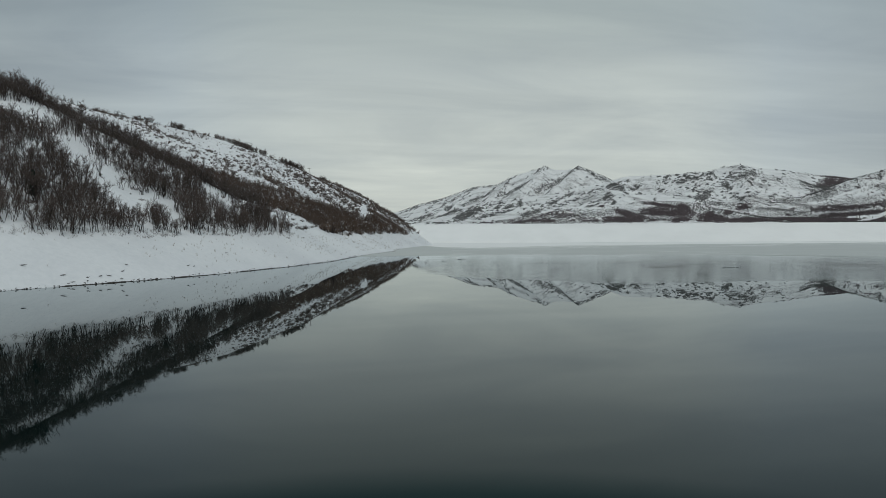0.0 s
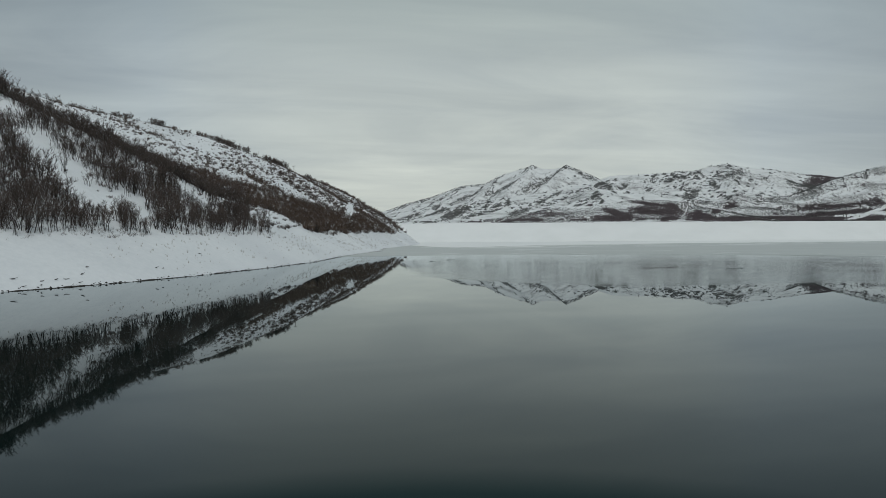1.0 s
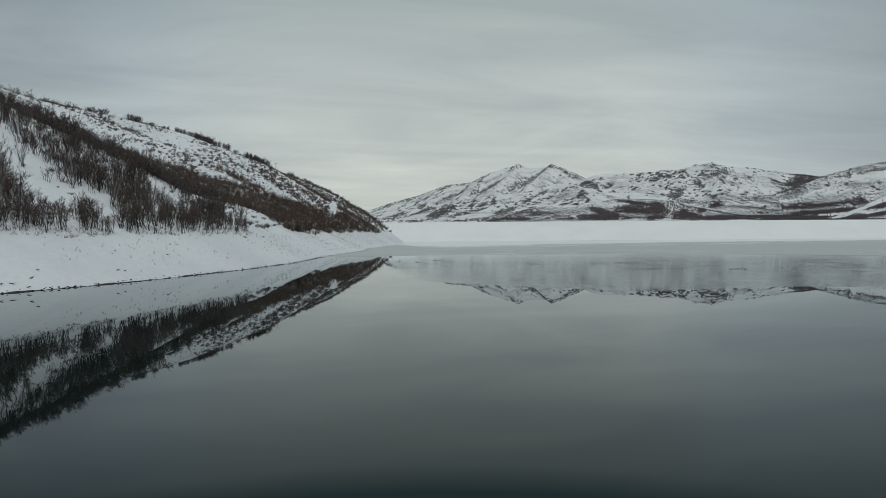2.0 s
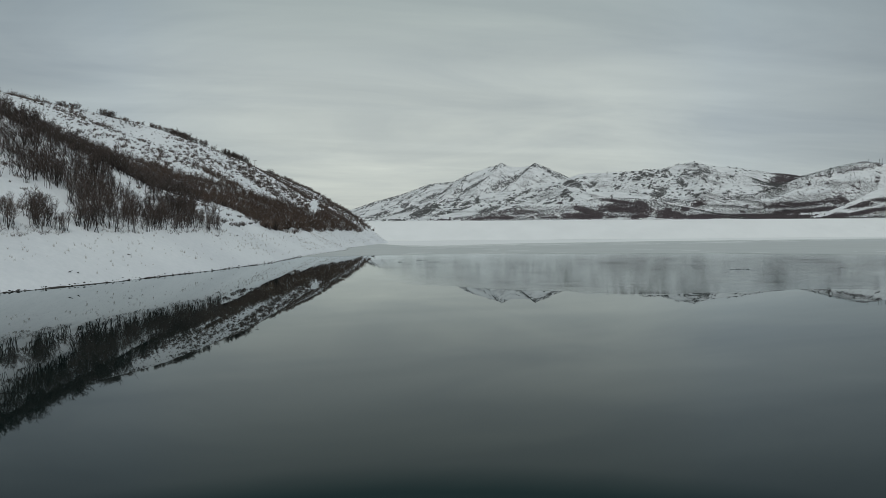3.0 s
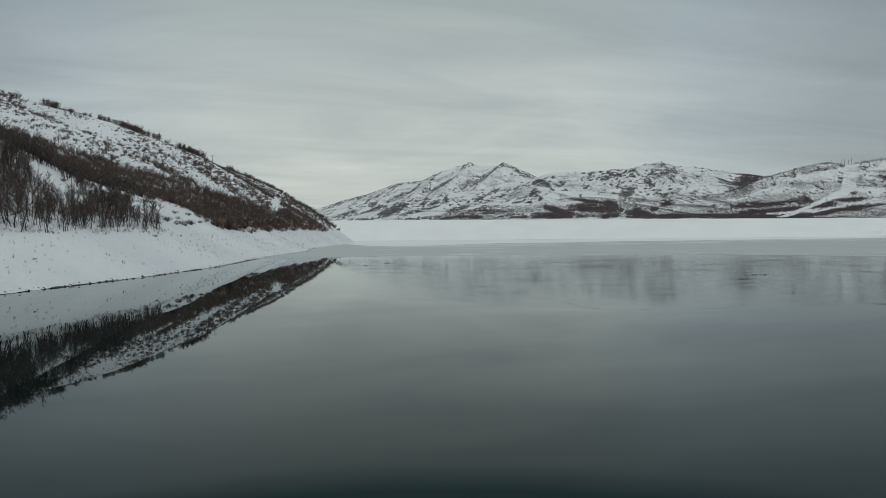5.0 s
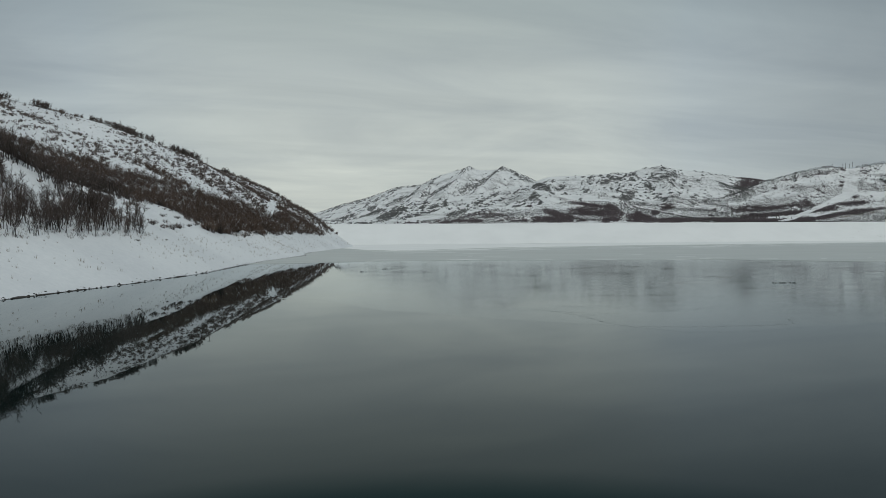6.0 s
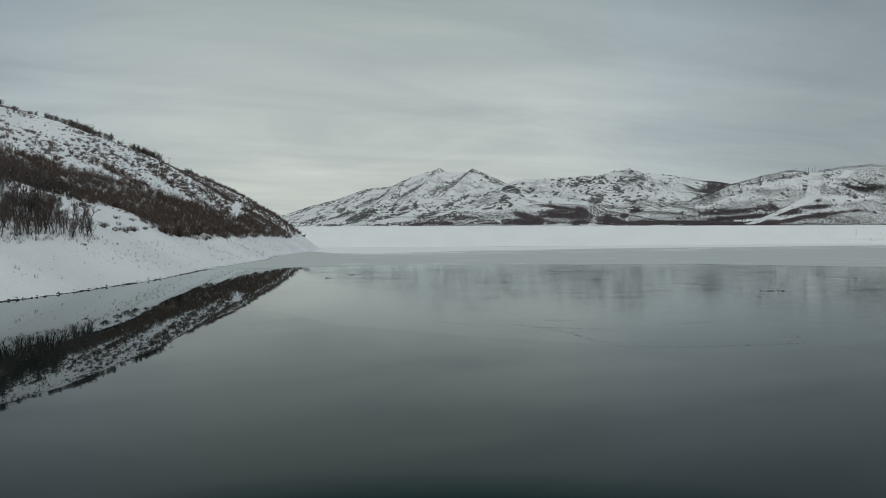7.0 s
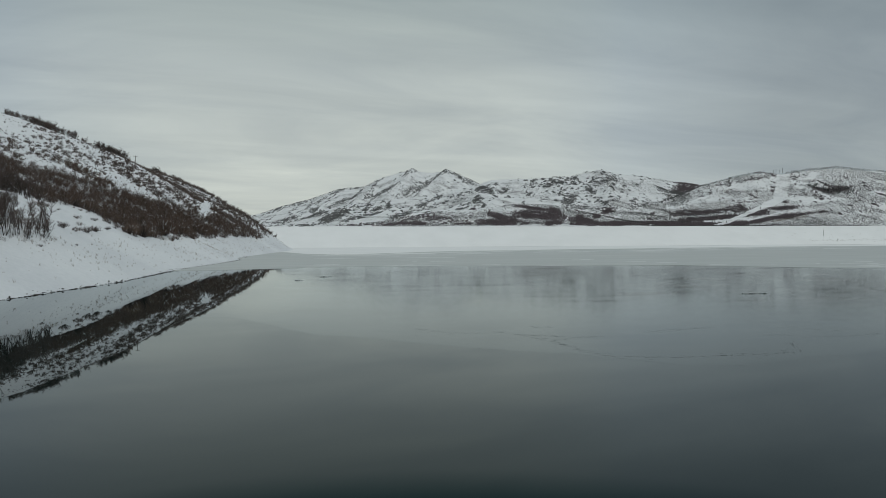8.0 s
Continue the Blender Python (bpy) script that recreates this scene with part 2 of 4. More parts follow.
# ---- meshes ----
def raw_mesh(name, verts, faces, mats, idx=None, smooth_on=False):
    """verts (n,3); faces: one (m,3) or (m,4) array; idx: a material index per face."""
    me = bpy.data.meshes.new(name)
    verts, faces = np.asarray(verts, np.float32), np.asarray(faces, np.int32)
    m, k = faces.shape
    me.vertices.add(len(verts))
    me.vertices.foreach_set("co", verts.ravel())
    me.loops.add(m * k)
    me.loops.foreach_set("vertex_index", faces.ravel())
    me.polygons.add(m)
    me.polygons.foreach_set("loop_start", np.arange(0, m * k, k, dtype=np.int32))
    me.polygons.foreach_set("loop_total", np.full(m, k, np.int32))
    for one in mats if isinstance(mats, (list, tuple)) else [mats]:
        me.materials.append(one)
    if idx is not None:
        me.polygons.foreach_set("material_index", np.asarray(idx, np.int32))
    me.polygons.foreach_set("use_smooth", np.full(m, smooth_on))
    me.update(calc_edges=True)
    return me


def part(name, me, parent=None, label=""):
    ob = new(name, me)
    if parent:
        ob.parent = parent
    return tagged(ob, label)


def sheet(xs, ys, height):
    gx, gy = np.meshgrid(xs, ys)
    z = height(gx, gy)
    verts = np.stack([gx, gy, z], -1).reshape(-1, 3)
    n, m = len(xs), len(ys)
    i = (np.arange(m - 1)[:, None] * n + np.arange(n - 1)[None, :]).ravel()
    return verts, np.stack([i, i + 1, i + n + 1, i + n], 1)


# ---- the lie of the land ----
SHORE_Y = [-900, -300, -100, 0, 60, 110, 128, 141, 158, 190, 228, 284, 340, 373, 392, 450, 520, 590, 640, 700, 800]
SHORE_X = [-700, -330, -180, -118, -88, -70, -60.5, -55.2, -49.9, -43, -37.2, -35.6, -30, -26, -29.5, -27, -20, -12, -12, -20, -40]
STEEP_Y = [-200, 100, 160, 200, 240, 270, 300, 340, 390, 430, 470, 510, 550, 590, 630, 700, 800]
STEEP = [0.42, 0.50, 0.535, 0.531, 0.598, 0.553, 0.60, 0.421, 0.465, 0.545, 0.605, 0.775, 0.71, 0.83, 0.58, 0.3, 0.2]
TOP_Y = [-200, 100, 220, 300, 380, 440, 500, 560, 620, 700, 800]
TOP = [120, 150, 144, 30, 149, 140, 101, 82, 47, 31, 30]


def shore_x(y):
    return np.interp(y, SHORE_Y, SHORE_X) + 0.9 * (vnoise(np.asarray(y) / 9.0, 0.5, 3) - 0.5) + 0.5 * (vnoise(np.asarray(y) / 2.7, 0.5, 4) - 0.5)


def hill_height(x, y):
    s, z = curve(y, STEEP_Y, STEEP), curve(y, TOP_Y, TOP)
    d = shore_x(y) - x
    b = s * np.maximum(d, 0)
    h = z * (1 - np.exp(-b / z - 0.35 * (b / z) ** 2))
    rise = smooth(4, 40, d)
    h = h + rise * (2.6 * (fractal(x / 26, y / 26, 8, 3) - 0.5) + 0.9 * (fractal(x / 5, y / 5, 9, 3) - 0.5) + 1.5 * smooth(380, 420, y) * (fractal((y + 0.45 * x) / 3.6, (x - 0.3 * y) / 8.0, 11, 3) - 0.5)) + 0.25 * smooth(0, 6, d) * (fractal(x / 2.2, y / 2.2, 10, 2) - 0.5)
    return np.where(d > 0, h + 0.25 * smooth(0, 1.5, d), 0.6 * d)


def hill_z(x, y):
    return float(hill_height(np.array([x]), np.array([y]))[0])


def build_hill():
    xs = np.concatenate([np.arange(-620, -300, 12.0), np.arange(-300, -220, 4.0), np.arange(-220, -120, 1.9), np.arange(-120, 6.0, 1.5)])
    ys = np.concatenate([np.arange(-800, 40, 20.0), np.arange(40, 120, 4.0), np.arange(120, 400, 1.8), np.arange(400, 600, 1.4), np.arange(600, 800, 8.0)])
    v, f = sheet(xs, ys, lambda x, y: np.maximum(hill_height(x, y), -6))
    return tagged(new("hillside", raw_mesh("hillside", v, f, SNOW, smooth_on=True)), "steep snow-covered hillside sloping down to the lake shore", "hill", kind="structure")


build_hill()


# ridges of the range: (crest's y, front width, back width, x of crest, z of crest)
HIGH_PEAKS = (3900, 1300, 900, [-900, -500, -247, -153, -13, 158, 283, 361, 485, 547, 609, 665, 737, 811, 889, 997, 1400, 2600],
     [60, 90, 140, 174, 211, 272, 281, 327, 366, 376, 365, 365, 377, 355, 311, 286, 240, 200])
SHOULDER = (2340, 950, 700, [-500, -167, -55, 20, 114, 207, 300, 394, 487, 543, 599, 729, 859, 915, 956, 1036, 1138, 1222, 1305, 1361, 2000, 3000],
     [25, 43, 61, 87, 111, 127, 138, 144, 163, 185, 201, 206, 215, 230, 233, 223, 215, 201, 192, 184, 170, 150])
RUN_HILL = (1795, 560, 420, [500, 659, 774, 845, 930, 1016, 1112, 1191, 1250, 1336, 1424, 1513, 1581, 2000, 3000],
     [20, 39, 67, 86, 108, 143, 168, 183, 179, 193, 200, 194, 189, 160, 120])
FOOTHILLS = (1450, 380, 330, [-300, -11, 70, 128, 186, 244, 359, 417, 475, 521, 590, 648, 900, 1400],
     [18, 29, 34, 38, 49, 59, 70, 76, 74, 68, 53, 41, 38, 44])
RANGE = [HIGH_PEAKS, SHOULDER, RUN_HILL, FOOTHILLS]
# spurs that come forward from the crests: (x, y, z) to (x, y, z), steepness of their sides
SPURS = [
    (737, 3900, 386, 430, 3050, 160, 0.62), (547, 3900, 388, 330, 3150, 175, 0.55), (361, 3900, 322, 190, 3250, 150, 0.40),
    (158, 3900, 268, -20, 3200, 100, 0.40), (811, 3900, 352, 900, 3300, 210, 0.45),
    (956, 2340, 238, 760, 1750, 95, 0.33), (1036, 2340, 223, 1010, 1800, 105, 0.33), (599, 2340, 200, 430, 1750, 85, 0.30),
    (1250, 1795, 178, 1130, 1380, 60, 0.30), (1424, 1795, 190, 1480, 1380, 70, 0.30), (300, 2340, 136, 150, 1800, 60, 0.28),
]


def range_height(x, y):
    wx = x + 60 * (fractal(x / 320, y / 320, 31, 3) - 0.5)
    h = np.full(np.shape(x), 8.0)
    for k, (cy, front, back, kx, kz) in enumerate(RANGE):
        z = np.interp(x, kx, kz)
        t = np.clip(np.where(y < cy, (cy - y) / front, (y - cy) / back), 0, 1)
        gully = fractal((wx + 0.35 * (y - cy)) / 130, y / 520, 40 + k, 3)
        fall = t ** 0.9 * (1 - 0.30 * (gully - 0.5) * 4 * t * (1 - t))
        h = np.maximum(h, 14 + (z - 14) * (1 - fall) - 26 * (gully - 0.35) * smooth(0.03, 0.3, t) * (1 - t) * (z / 200))
    for x1, y1, z1, x2, y2, z2, side in SPURS:
        s = np.clip(((wx - x1) * (x2 - x1) + (y - y1) * (y2 - y1)) / ((x2 - x1) ** 2 + (y2 - y1) ** 2), 0, 1)
        off = np.hypot(wx - x1 - s * (x2 - x1), y - y1 - s * (y2 - y1))
        h = np.maximum(h, z1 + s * (z2 - z1) - side * off - 4 * s)
    return h + 2.0 * (fractal(x / 60, y / 60, 60, 3) - 0.5)


def build_range():
    v, f = sheet(np.arange(-1100, 3300, 17.0), np.arange(900, 4950, 21.0), range_height)
    return tagged(new("mountain_range", raw_mesh("mountain_range", v, f, SNOW_FAR, smooth_on=True)), "snowy mountain range with brushy slopes beyond the dam", "mountain", kind="structure")


build_range()


def dam_height(x, y):
    crest = 20.0 + 0.25 * (fractal(x / 70, 0.5, 71, 3) - 0.5)
    front, back = 20.0 * (y - 722) / 50.0, 20.0 * (850 - y) / 60.0
    return np.clip(np.minimum(front, back), -3, crest) + 0.25 * (fractal(x / 14, y / 14, 72, 3) - 0.5)


def build_dam():
    v, f = sheet(np.arange(-420, 2000, 8.0), np.concatenate([[714, 719, 722], np.arange(726, 768, 4.0), [770, 771, 772, 773, 776, 784, 790, 792, 800, 820, 850, 858]]), dam_height)
    return tagged(new("dam", raw_mesh("dam", v, f, SNOW_LAKE, smooth_on=True)), "long level earth dam under smooth unbroken snow", "dam", kind="structure")


build_dam()


def ground_height(x, y):
    inside = smooth(60, -60, np.abs(y - 40) - 740) * smooth(60, -60, x - 1500) * smooth(60, -60, -x - 640)
    edge = np.maximum(np.maximum(np.abs(x) - 1500, -y - 900), 0)
    return -8.0 * inside + (1 - inside) * 6.0 + 0.05 * edge * fractal(x / 700, y / 700, 81, 3)


def build_ground():
    v, f = sheet(np.linspace(-6000, 6000, 121), np.linspace(-6000, 6000, 121), lambda x, y: np.where((y > 850) & (y < 5100), 2.0, ground_height(x, y)))
    return tagged(new("ground", raw_mesh("ground", v, f, SNOW_LAKE, smooth_on=True)), "snow-covered ground and lake bed reaching the horizon", "ground", kind="structure")


build_ground()


# ---- the lake ----
def build_water():
    v, f = sheet(np.array([-700.0, -300, 0, 300, 700, 1600]), np.array([-900.0, -300, 0, 300, 730]), lambda x, y: 0 * x)
    return tagged(new("water", raw_mesh("water", v, f, WATER)), "calm dark lake water mirroring the sky and hills", "lake", kind="structure")


build_water()


def band(name, x0, x1, step, near, far, z, thick, mat, label, category):
    """A slab of ice between two wandering edges, near(x) and far(x)."""
    xs = np.arange(x0, x1 + step, step)
    a, b = near(xs), far(xs)
    n = len(xs)
    rows = [np.stack([xs, a - 250 * thick * (thick < 0.01), np.full(n, z - thick)], 1)]
    for s in np.linspace(0, 1, 7):
        rows.append(np.stack([xs, a + (b - a) * s, np.full(n, z)], 1))
    rows.append(np.stack([xs, b, np.full(n, z - thick)], 1))
    v = np.concatenate(rows)
    m = len(rows)
    i = (np.arange(m - 1)[:, None] * n + np.arange(n - 1)[None, :]).ravel()
    return tagged(new(name, raw_mesh(name, v, np.stack([i, i + 1, i + n + 1, i + n], 1), mat)), label, category, kind="structure")


def wander(x, size, amount, seed):
    return amount * (fractal(x / size, 0.5, seed, 5, 0.6) - 0.5)


THIN_X = [-60, -22, -12, -6.7, 3, 10, 21, 28, 40, 54, 70, 100, 160, 400, 1500]
THIN_Y = [250, 200, 160, 158, 141, 136, 128, 121, 121, 125, 124, 118, 112, 100, 100]
GREY_X = [-60, -20, 14, 49, 86, 115, 144, 200, 400, 1500]
GREY_Y = [276, 283, 297, 292, 283, 279, 252, 235, 225, 225]
WHITE_X = [-60, -18, 0, 22, 88, 212, 340, 400, 1500]
WHITE_Y = [560, 545, 470, 455, 520, 572, 600, 620, 640]
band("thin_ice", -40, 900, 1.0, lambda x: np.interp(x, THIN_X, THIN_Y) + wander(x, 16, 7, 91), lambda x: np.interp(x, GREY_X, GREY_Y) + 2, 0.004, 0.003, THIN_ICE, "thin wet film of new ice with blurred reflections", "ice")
band("grey_ice", -45, 1200, 1.5, lambda x: np.interp(x, GREY_X, GREY_Y) + wander(x, 40, 5, 92), lambda x: np.interp(x, WHITE_X, WHITE_Y) + 30, 0.05, 0.05, GREY_ICE, "frosted grey lake ice dusted with streaks of snow", "ice")
band("snow_ice", -45, 1500, 3.0, lambda x: np.interp(x, WHITE_X, WHITE_Y) + wander(x, 120, 26, 93), lambda x: np.minimum(712 + wander(x, 260, 110, 94), 731), 0.12, 0.07, SNOW_LAKE, "lake ice under smooth white snow at the dam's foot", "ice")
band("toe_ice", -45, 1400, 6.0, lambda x: 640 + 0 * x, lambda x: 731 + 0 * x, 0.04, 0.04, GREY_ICE, "grey ice showing in a line along the dam's foot", "ice")


# ---- plants ----
class Growth:
    """Collects tapered three-sided stems and single-blade twigs."""

    def __init__(self, seed):
        self.rng = random.Random(seed)
        self.v, self.f, self.m = [], [], []

    def stem(self, points, radii, mat=0):
        rings = []
        for p, r in zip(points, radii):
            if r <= 0.0:
                rings.append([len(self.v)])
                self.v.append(tuple(p))
                continue
            k = len(self.v)
            turn = self.rng.random() * 2
            for i in range(3):
                a = turn + i * 2.0944
                self.v.append((p[0] + r * math.cos(a), p[1] + r * math.sin(a), p[2]))
            rings.append([k, k + 1, k + 2])
        for a, b in zip(rings, rings[1:]):
            for i in range(3):
                j = (i + 1) % 3
                if len(b) == 3:
                    self.f += [(a[i], a[j], b[j]), (a[i], b[j], b[i])]
                    self.m += [mat, mat]
                else:
                    self.f.append((a[i], a[j], b[0]))
                    self.m.append(mat)

    def blade(self, p, way, length, width, mat=1):
        a = self.rng.random() * 6.283
        side = Vector((math.cos(a), math.sin(a), 0.2)).cross(way)
        side = side.normalized() * width * 0.5 if side.length > 1e-4 else Vector((width * 0.5, 0, 0))
        k = len(self.v)
        self.v += [tuple(p - side), tuple(p + side), tuple(p + way * length)]
        self.f.append((k, k + 1, k + 2))
        self.m.append(mat)

    def arrays(self):
        return np.array(self.v, np.float32), np.array(self.f, np.int32), np.array(self.m, np.int32)


def lean(rng, up, spread):
    a = rng.random() * 6.283
    return Vector((math.cos(a) * spread, math.sin(a) * spread, up)).normalized()


def oak(seed, height=1.0, stems=5, branches=5, twigs=20, width=0.055, spread=0.34, frost=0.03, girth=0.02, fine=True):
    """A bare oak clump: slender crooked stems, limbs that climb, side shoots and twigs (materials: 0 bark, 1 twigs, 2 snow on twigs)."""
    g = Growth(seed)
    rng = g.rng
    tips = []
    for s in range(stems):
        way = lean(rng, 1.0, spread * rng.uniform(0.1, 1.0))
        a, q = rng.random() * 6.283, 0.22 * math.sqrt(rng.random())
        line = [Vector((q * math.cos(a), q * math.sin(a), -0.05))]
        top = rng.uniform(0.62, 1.0)
        for k in range(3):
            kink = Vector((rng.uniform(-1, 1), rng.uniform(-1, 1), 0)) * 0.24
            line.append(line[-1] + (way + kink).normalized() * top / 3)
        r = girth * rng.uniform(0.6, 1.15)
        g.stem([v * height for v in line], [r * height, r * 0.8 * height, r * 0.5 * height, 0.0])
        for b in range(branches):
            q = 3 * rng.uniform(0.30, 0.98)
            k = min(2, int(q))
            start = line[k].lerp(line[k + 1], q - k)
            out = (lean(rng, rng.uniform(0.3, 1.3), rng.uniform(0.6, 1.0)) + way * 0.15).normalized()
            stop = start + out * rng.uniform(0.16, 0.38) * (1.2 - 0.2 * q)
            if fine:
                g.stem([start * height, stop * height], [r * 0.42 * height, 0.0])
            else:
                g.blade(start * height, out, (stop - start).length * height, r * 1.1 * height, 0)
            tips.append((start, stop, out))
        tips.append((line[2], line[3], way))
    for n in range(twigs * stems):
        start, stop, out = rng.choice(tips)
        p = start.lerp(stop, rng.uniform(0.15, 1.0))
        way = (out * 0.7 + lean(rng, rng.uniform(-0.2, 1.1), 1.0)).normalized()
        snowy = rng.random() < frost
        g.blade(p * height, way, height * rng.uniform(0.06, 0.16) * (0.6 if snowy else 1.0), height * width * rng.uniform(0.6, 1.3), 2 if snowy else 1)
    return g.arrays()


def bush(seed, size=1.0, blades=70, width=0.05, spread=1.0, frost=0.05, tall=0.7):
    """A low twiggy bush: a ragged dome of short shoots over fanned stems."""
    g = Growth(seed)
    rng = g.rng
    for n in range(max(3, blades // 7)):
        g.blade(Vector((rng.uniform(-0.2, 0.2) * size, rng.uniform(-0.2, 0.2) * size, -0.06 * size)), lean(rng, 1.0, spread * rng.random()), size * rng.uniform(0.4, 0.7), 0.05 * size, 0)
    lumps = [(rng.uniform(-0.35, 0.35) * spread, rng.uniform(-0.35, 0.35) * spread, rng.uniform(0.55, 1.0)) for k in range(4)]
    for n in range(blades):
        x, y, big = rng.choice(lumps)
        way = lean(rng, rng.uniform(0.0, 1.3), 1.0)
        p = (Vector((x, y, 0.02)) + Vector((way.x * 0.34, way.y * 0.34, way.z * tall * 0.75)) * big * rng.uniform(0.35, 1.0)) * size
        g.blade(p, (way + lean(rng, 1.0, 0.8) * 0.8).normalized(), size * rng.uniform(0.14, 0.30), width * size * rng.uniform(0.6, 1.3), 2 if rng.random() < frost else 1)
    return g.arrays()


def tuft(seed, blades=7, spread=0.5):
    g = Growth(seed)
    for n in range(blades):
        way = lean(g.rng, 1.0, spread * g.rng.random())
        g.blade(Vector((g.rng.uniform(-0.2, 0.2), g.rng.uniform(-0.2, 0.2), -0.03)), way, g.rng.uniform(0.4, 1.0), 0.055, 0)
    return g.arrays()


def crown(seed, blades=16, tall=1.0):
    """A far clump of brush: a ragged crown of broad blades on a short stem."""
    g = Growth(seed)
    rng = g.rng
    for n in range(blades):
        way = lean(rng, 0.9 * tall, rng.uniform(0.1, 1.0))
        p = Vector((rng.uniform(-0.28, 0.28), rng.uniform(-0.28, 0.28), rng.uniform(-0.05, 0.35)))
        g.blade(p, way, rng.uniform(0.35, 0.7), rng.uniform(0.18, 0.36), 0)
    return g.arrays()


def conifer(seed, tiers=9, per=9):
    g = Growth(seed)
    rng = g.rng
    g.stem([Vector((0, 0, -0.02)), Vector((0, 0, 0.98))], [0.022, 0.0], 0)
    for k in range(tiers):
        z = 0.10 + 0.84 * k / tiers
        reach = 0.26 * (1 - z) + 0.03
        for i in range(per):
            a = rng.random() * 6.283
            way = Vector((math.cos(a), math.sin(a), -0.30 + 0.25 * rng.random()))
            g.blade(Vector((0, 0, z + rng.uniform(-0.04, 0.04))), way.normalized(), reach * rng.uniform(0.75, 1.15), 0.09, 1)
    return g.arrays()


def strew(name, kinds, px, py, pz, size, mats, label, category, seed, tilt=0.0):
    """One object of many plants: each place takes one of the kinds, turned and scaled."""
    r = np.random.RandomState(seed)
    n = len(px)
    pick, turn = r.randint(0, len(kinds), n), r.rand(n) * 6.283
    vs, fs, ms, base = [], [], [], 0
    for k, (v, f, m) in enumerate(kinds):
        w = np.where(pick == k)[0]
        if not len(w):
            continue
        c, s, z = np.cos(turn[w])[:, None], np.sin(turn[w])[:, None], size[w][:, None]
        stretch = (0.85 + 0.3 * r.rand(len(w)))[:, None]
        x = (v[None, :, 0] * c - v[None, :, 1] * s) * z + px[w][:, None] + tilt * v[None, :, 2] * z
        y = (v[None, :, 0] * s + v[None, :, 1] * c) * z + py[w][:, None]
        h = v[None, :, 2] * z * stretch + pz[w][:, None]
        vs.append(np.stack([x, y, h], -1).reshape(-1, 3))
        fs.append((f[None] + (base + np.arange(len(w)) * len(v))[:, None, None]).reshape(-1, 3))
        ms.append(np.tile(m, len(w)))
        base += len(w) * len(v)
    return tagged(new(name, raw_mesh(name, np.concatenate(vs), np.concatenate(fs), mats, np.concatenate(ms))), label, category, kind="stuff")


def near_line(x, y, pts):
    """Distance from a line of points."""
    best = np.full(np.shape(x), 1e9)
    for (x1, y1), (x2, y2) in zip(pts, pts[1:]):
        s = np.clip(((x - x1) * (x2 - x1) + (y - y1) * (y2 - y1)) / ((x2 - x1) ** 2 + (y2 - y1) ** 2), 0, 1)
        best = np.minimum(best, np.hypot(x - x1 - s * (x2 - x1), y - y1 - s * (y2 - y1)))
    return best


# snow lanes that run between the thickets of the near slope: their lines and half widths
LANES = [
    ([(-136, 212), (-133, 217), (-130, 222), (-127, 226)], 3.0),
    ([(-128, 217), (-124, 212)], 3.0),
    ([(-111, 199), (-109, 199)], 2.2),
    ([(-109, 207), (-101, 198), (-95, 192)], 4.2),
    ([(-95, 192), (-89, 186), (-84, 182)], 6.6),
    ([(-83, 181), (-81, 186), (-76, 188), (-70, 184)], 2.6),
    ([(-88, 184), (-81, 178)], 4.2),
    ([(-78, 232), (-74, 228), (-71, 227)], 3.2),
]
BEHIND = ((0.0, 0.0), (-2.6, 5.2), (-5.2, 10.4))


def lane_gap(x, y, pts, wob):
    """How far a tree and the slope that its crown hides stay off a lane."""
    return np.minimum.reduce([near_line(x + a, y + b, pts) for a, b in BEHIND]) + wob


CHUTE = [(-64, 555), (-58, 503), (-58, 485)]


def chute_gap(x, y):
    """Nothing grows in the pale chute, nor so close below that it would hide it."""
    return smooth(1.7, 3.0, np.minimum.reduce([near_line(x + a, y + b, CHUTE) for a, b in ((0, 0), (-0.7, 5), (-1.4, 10))]))


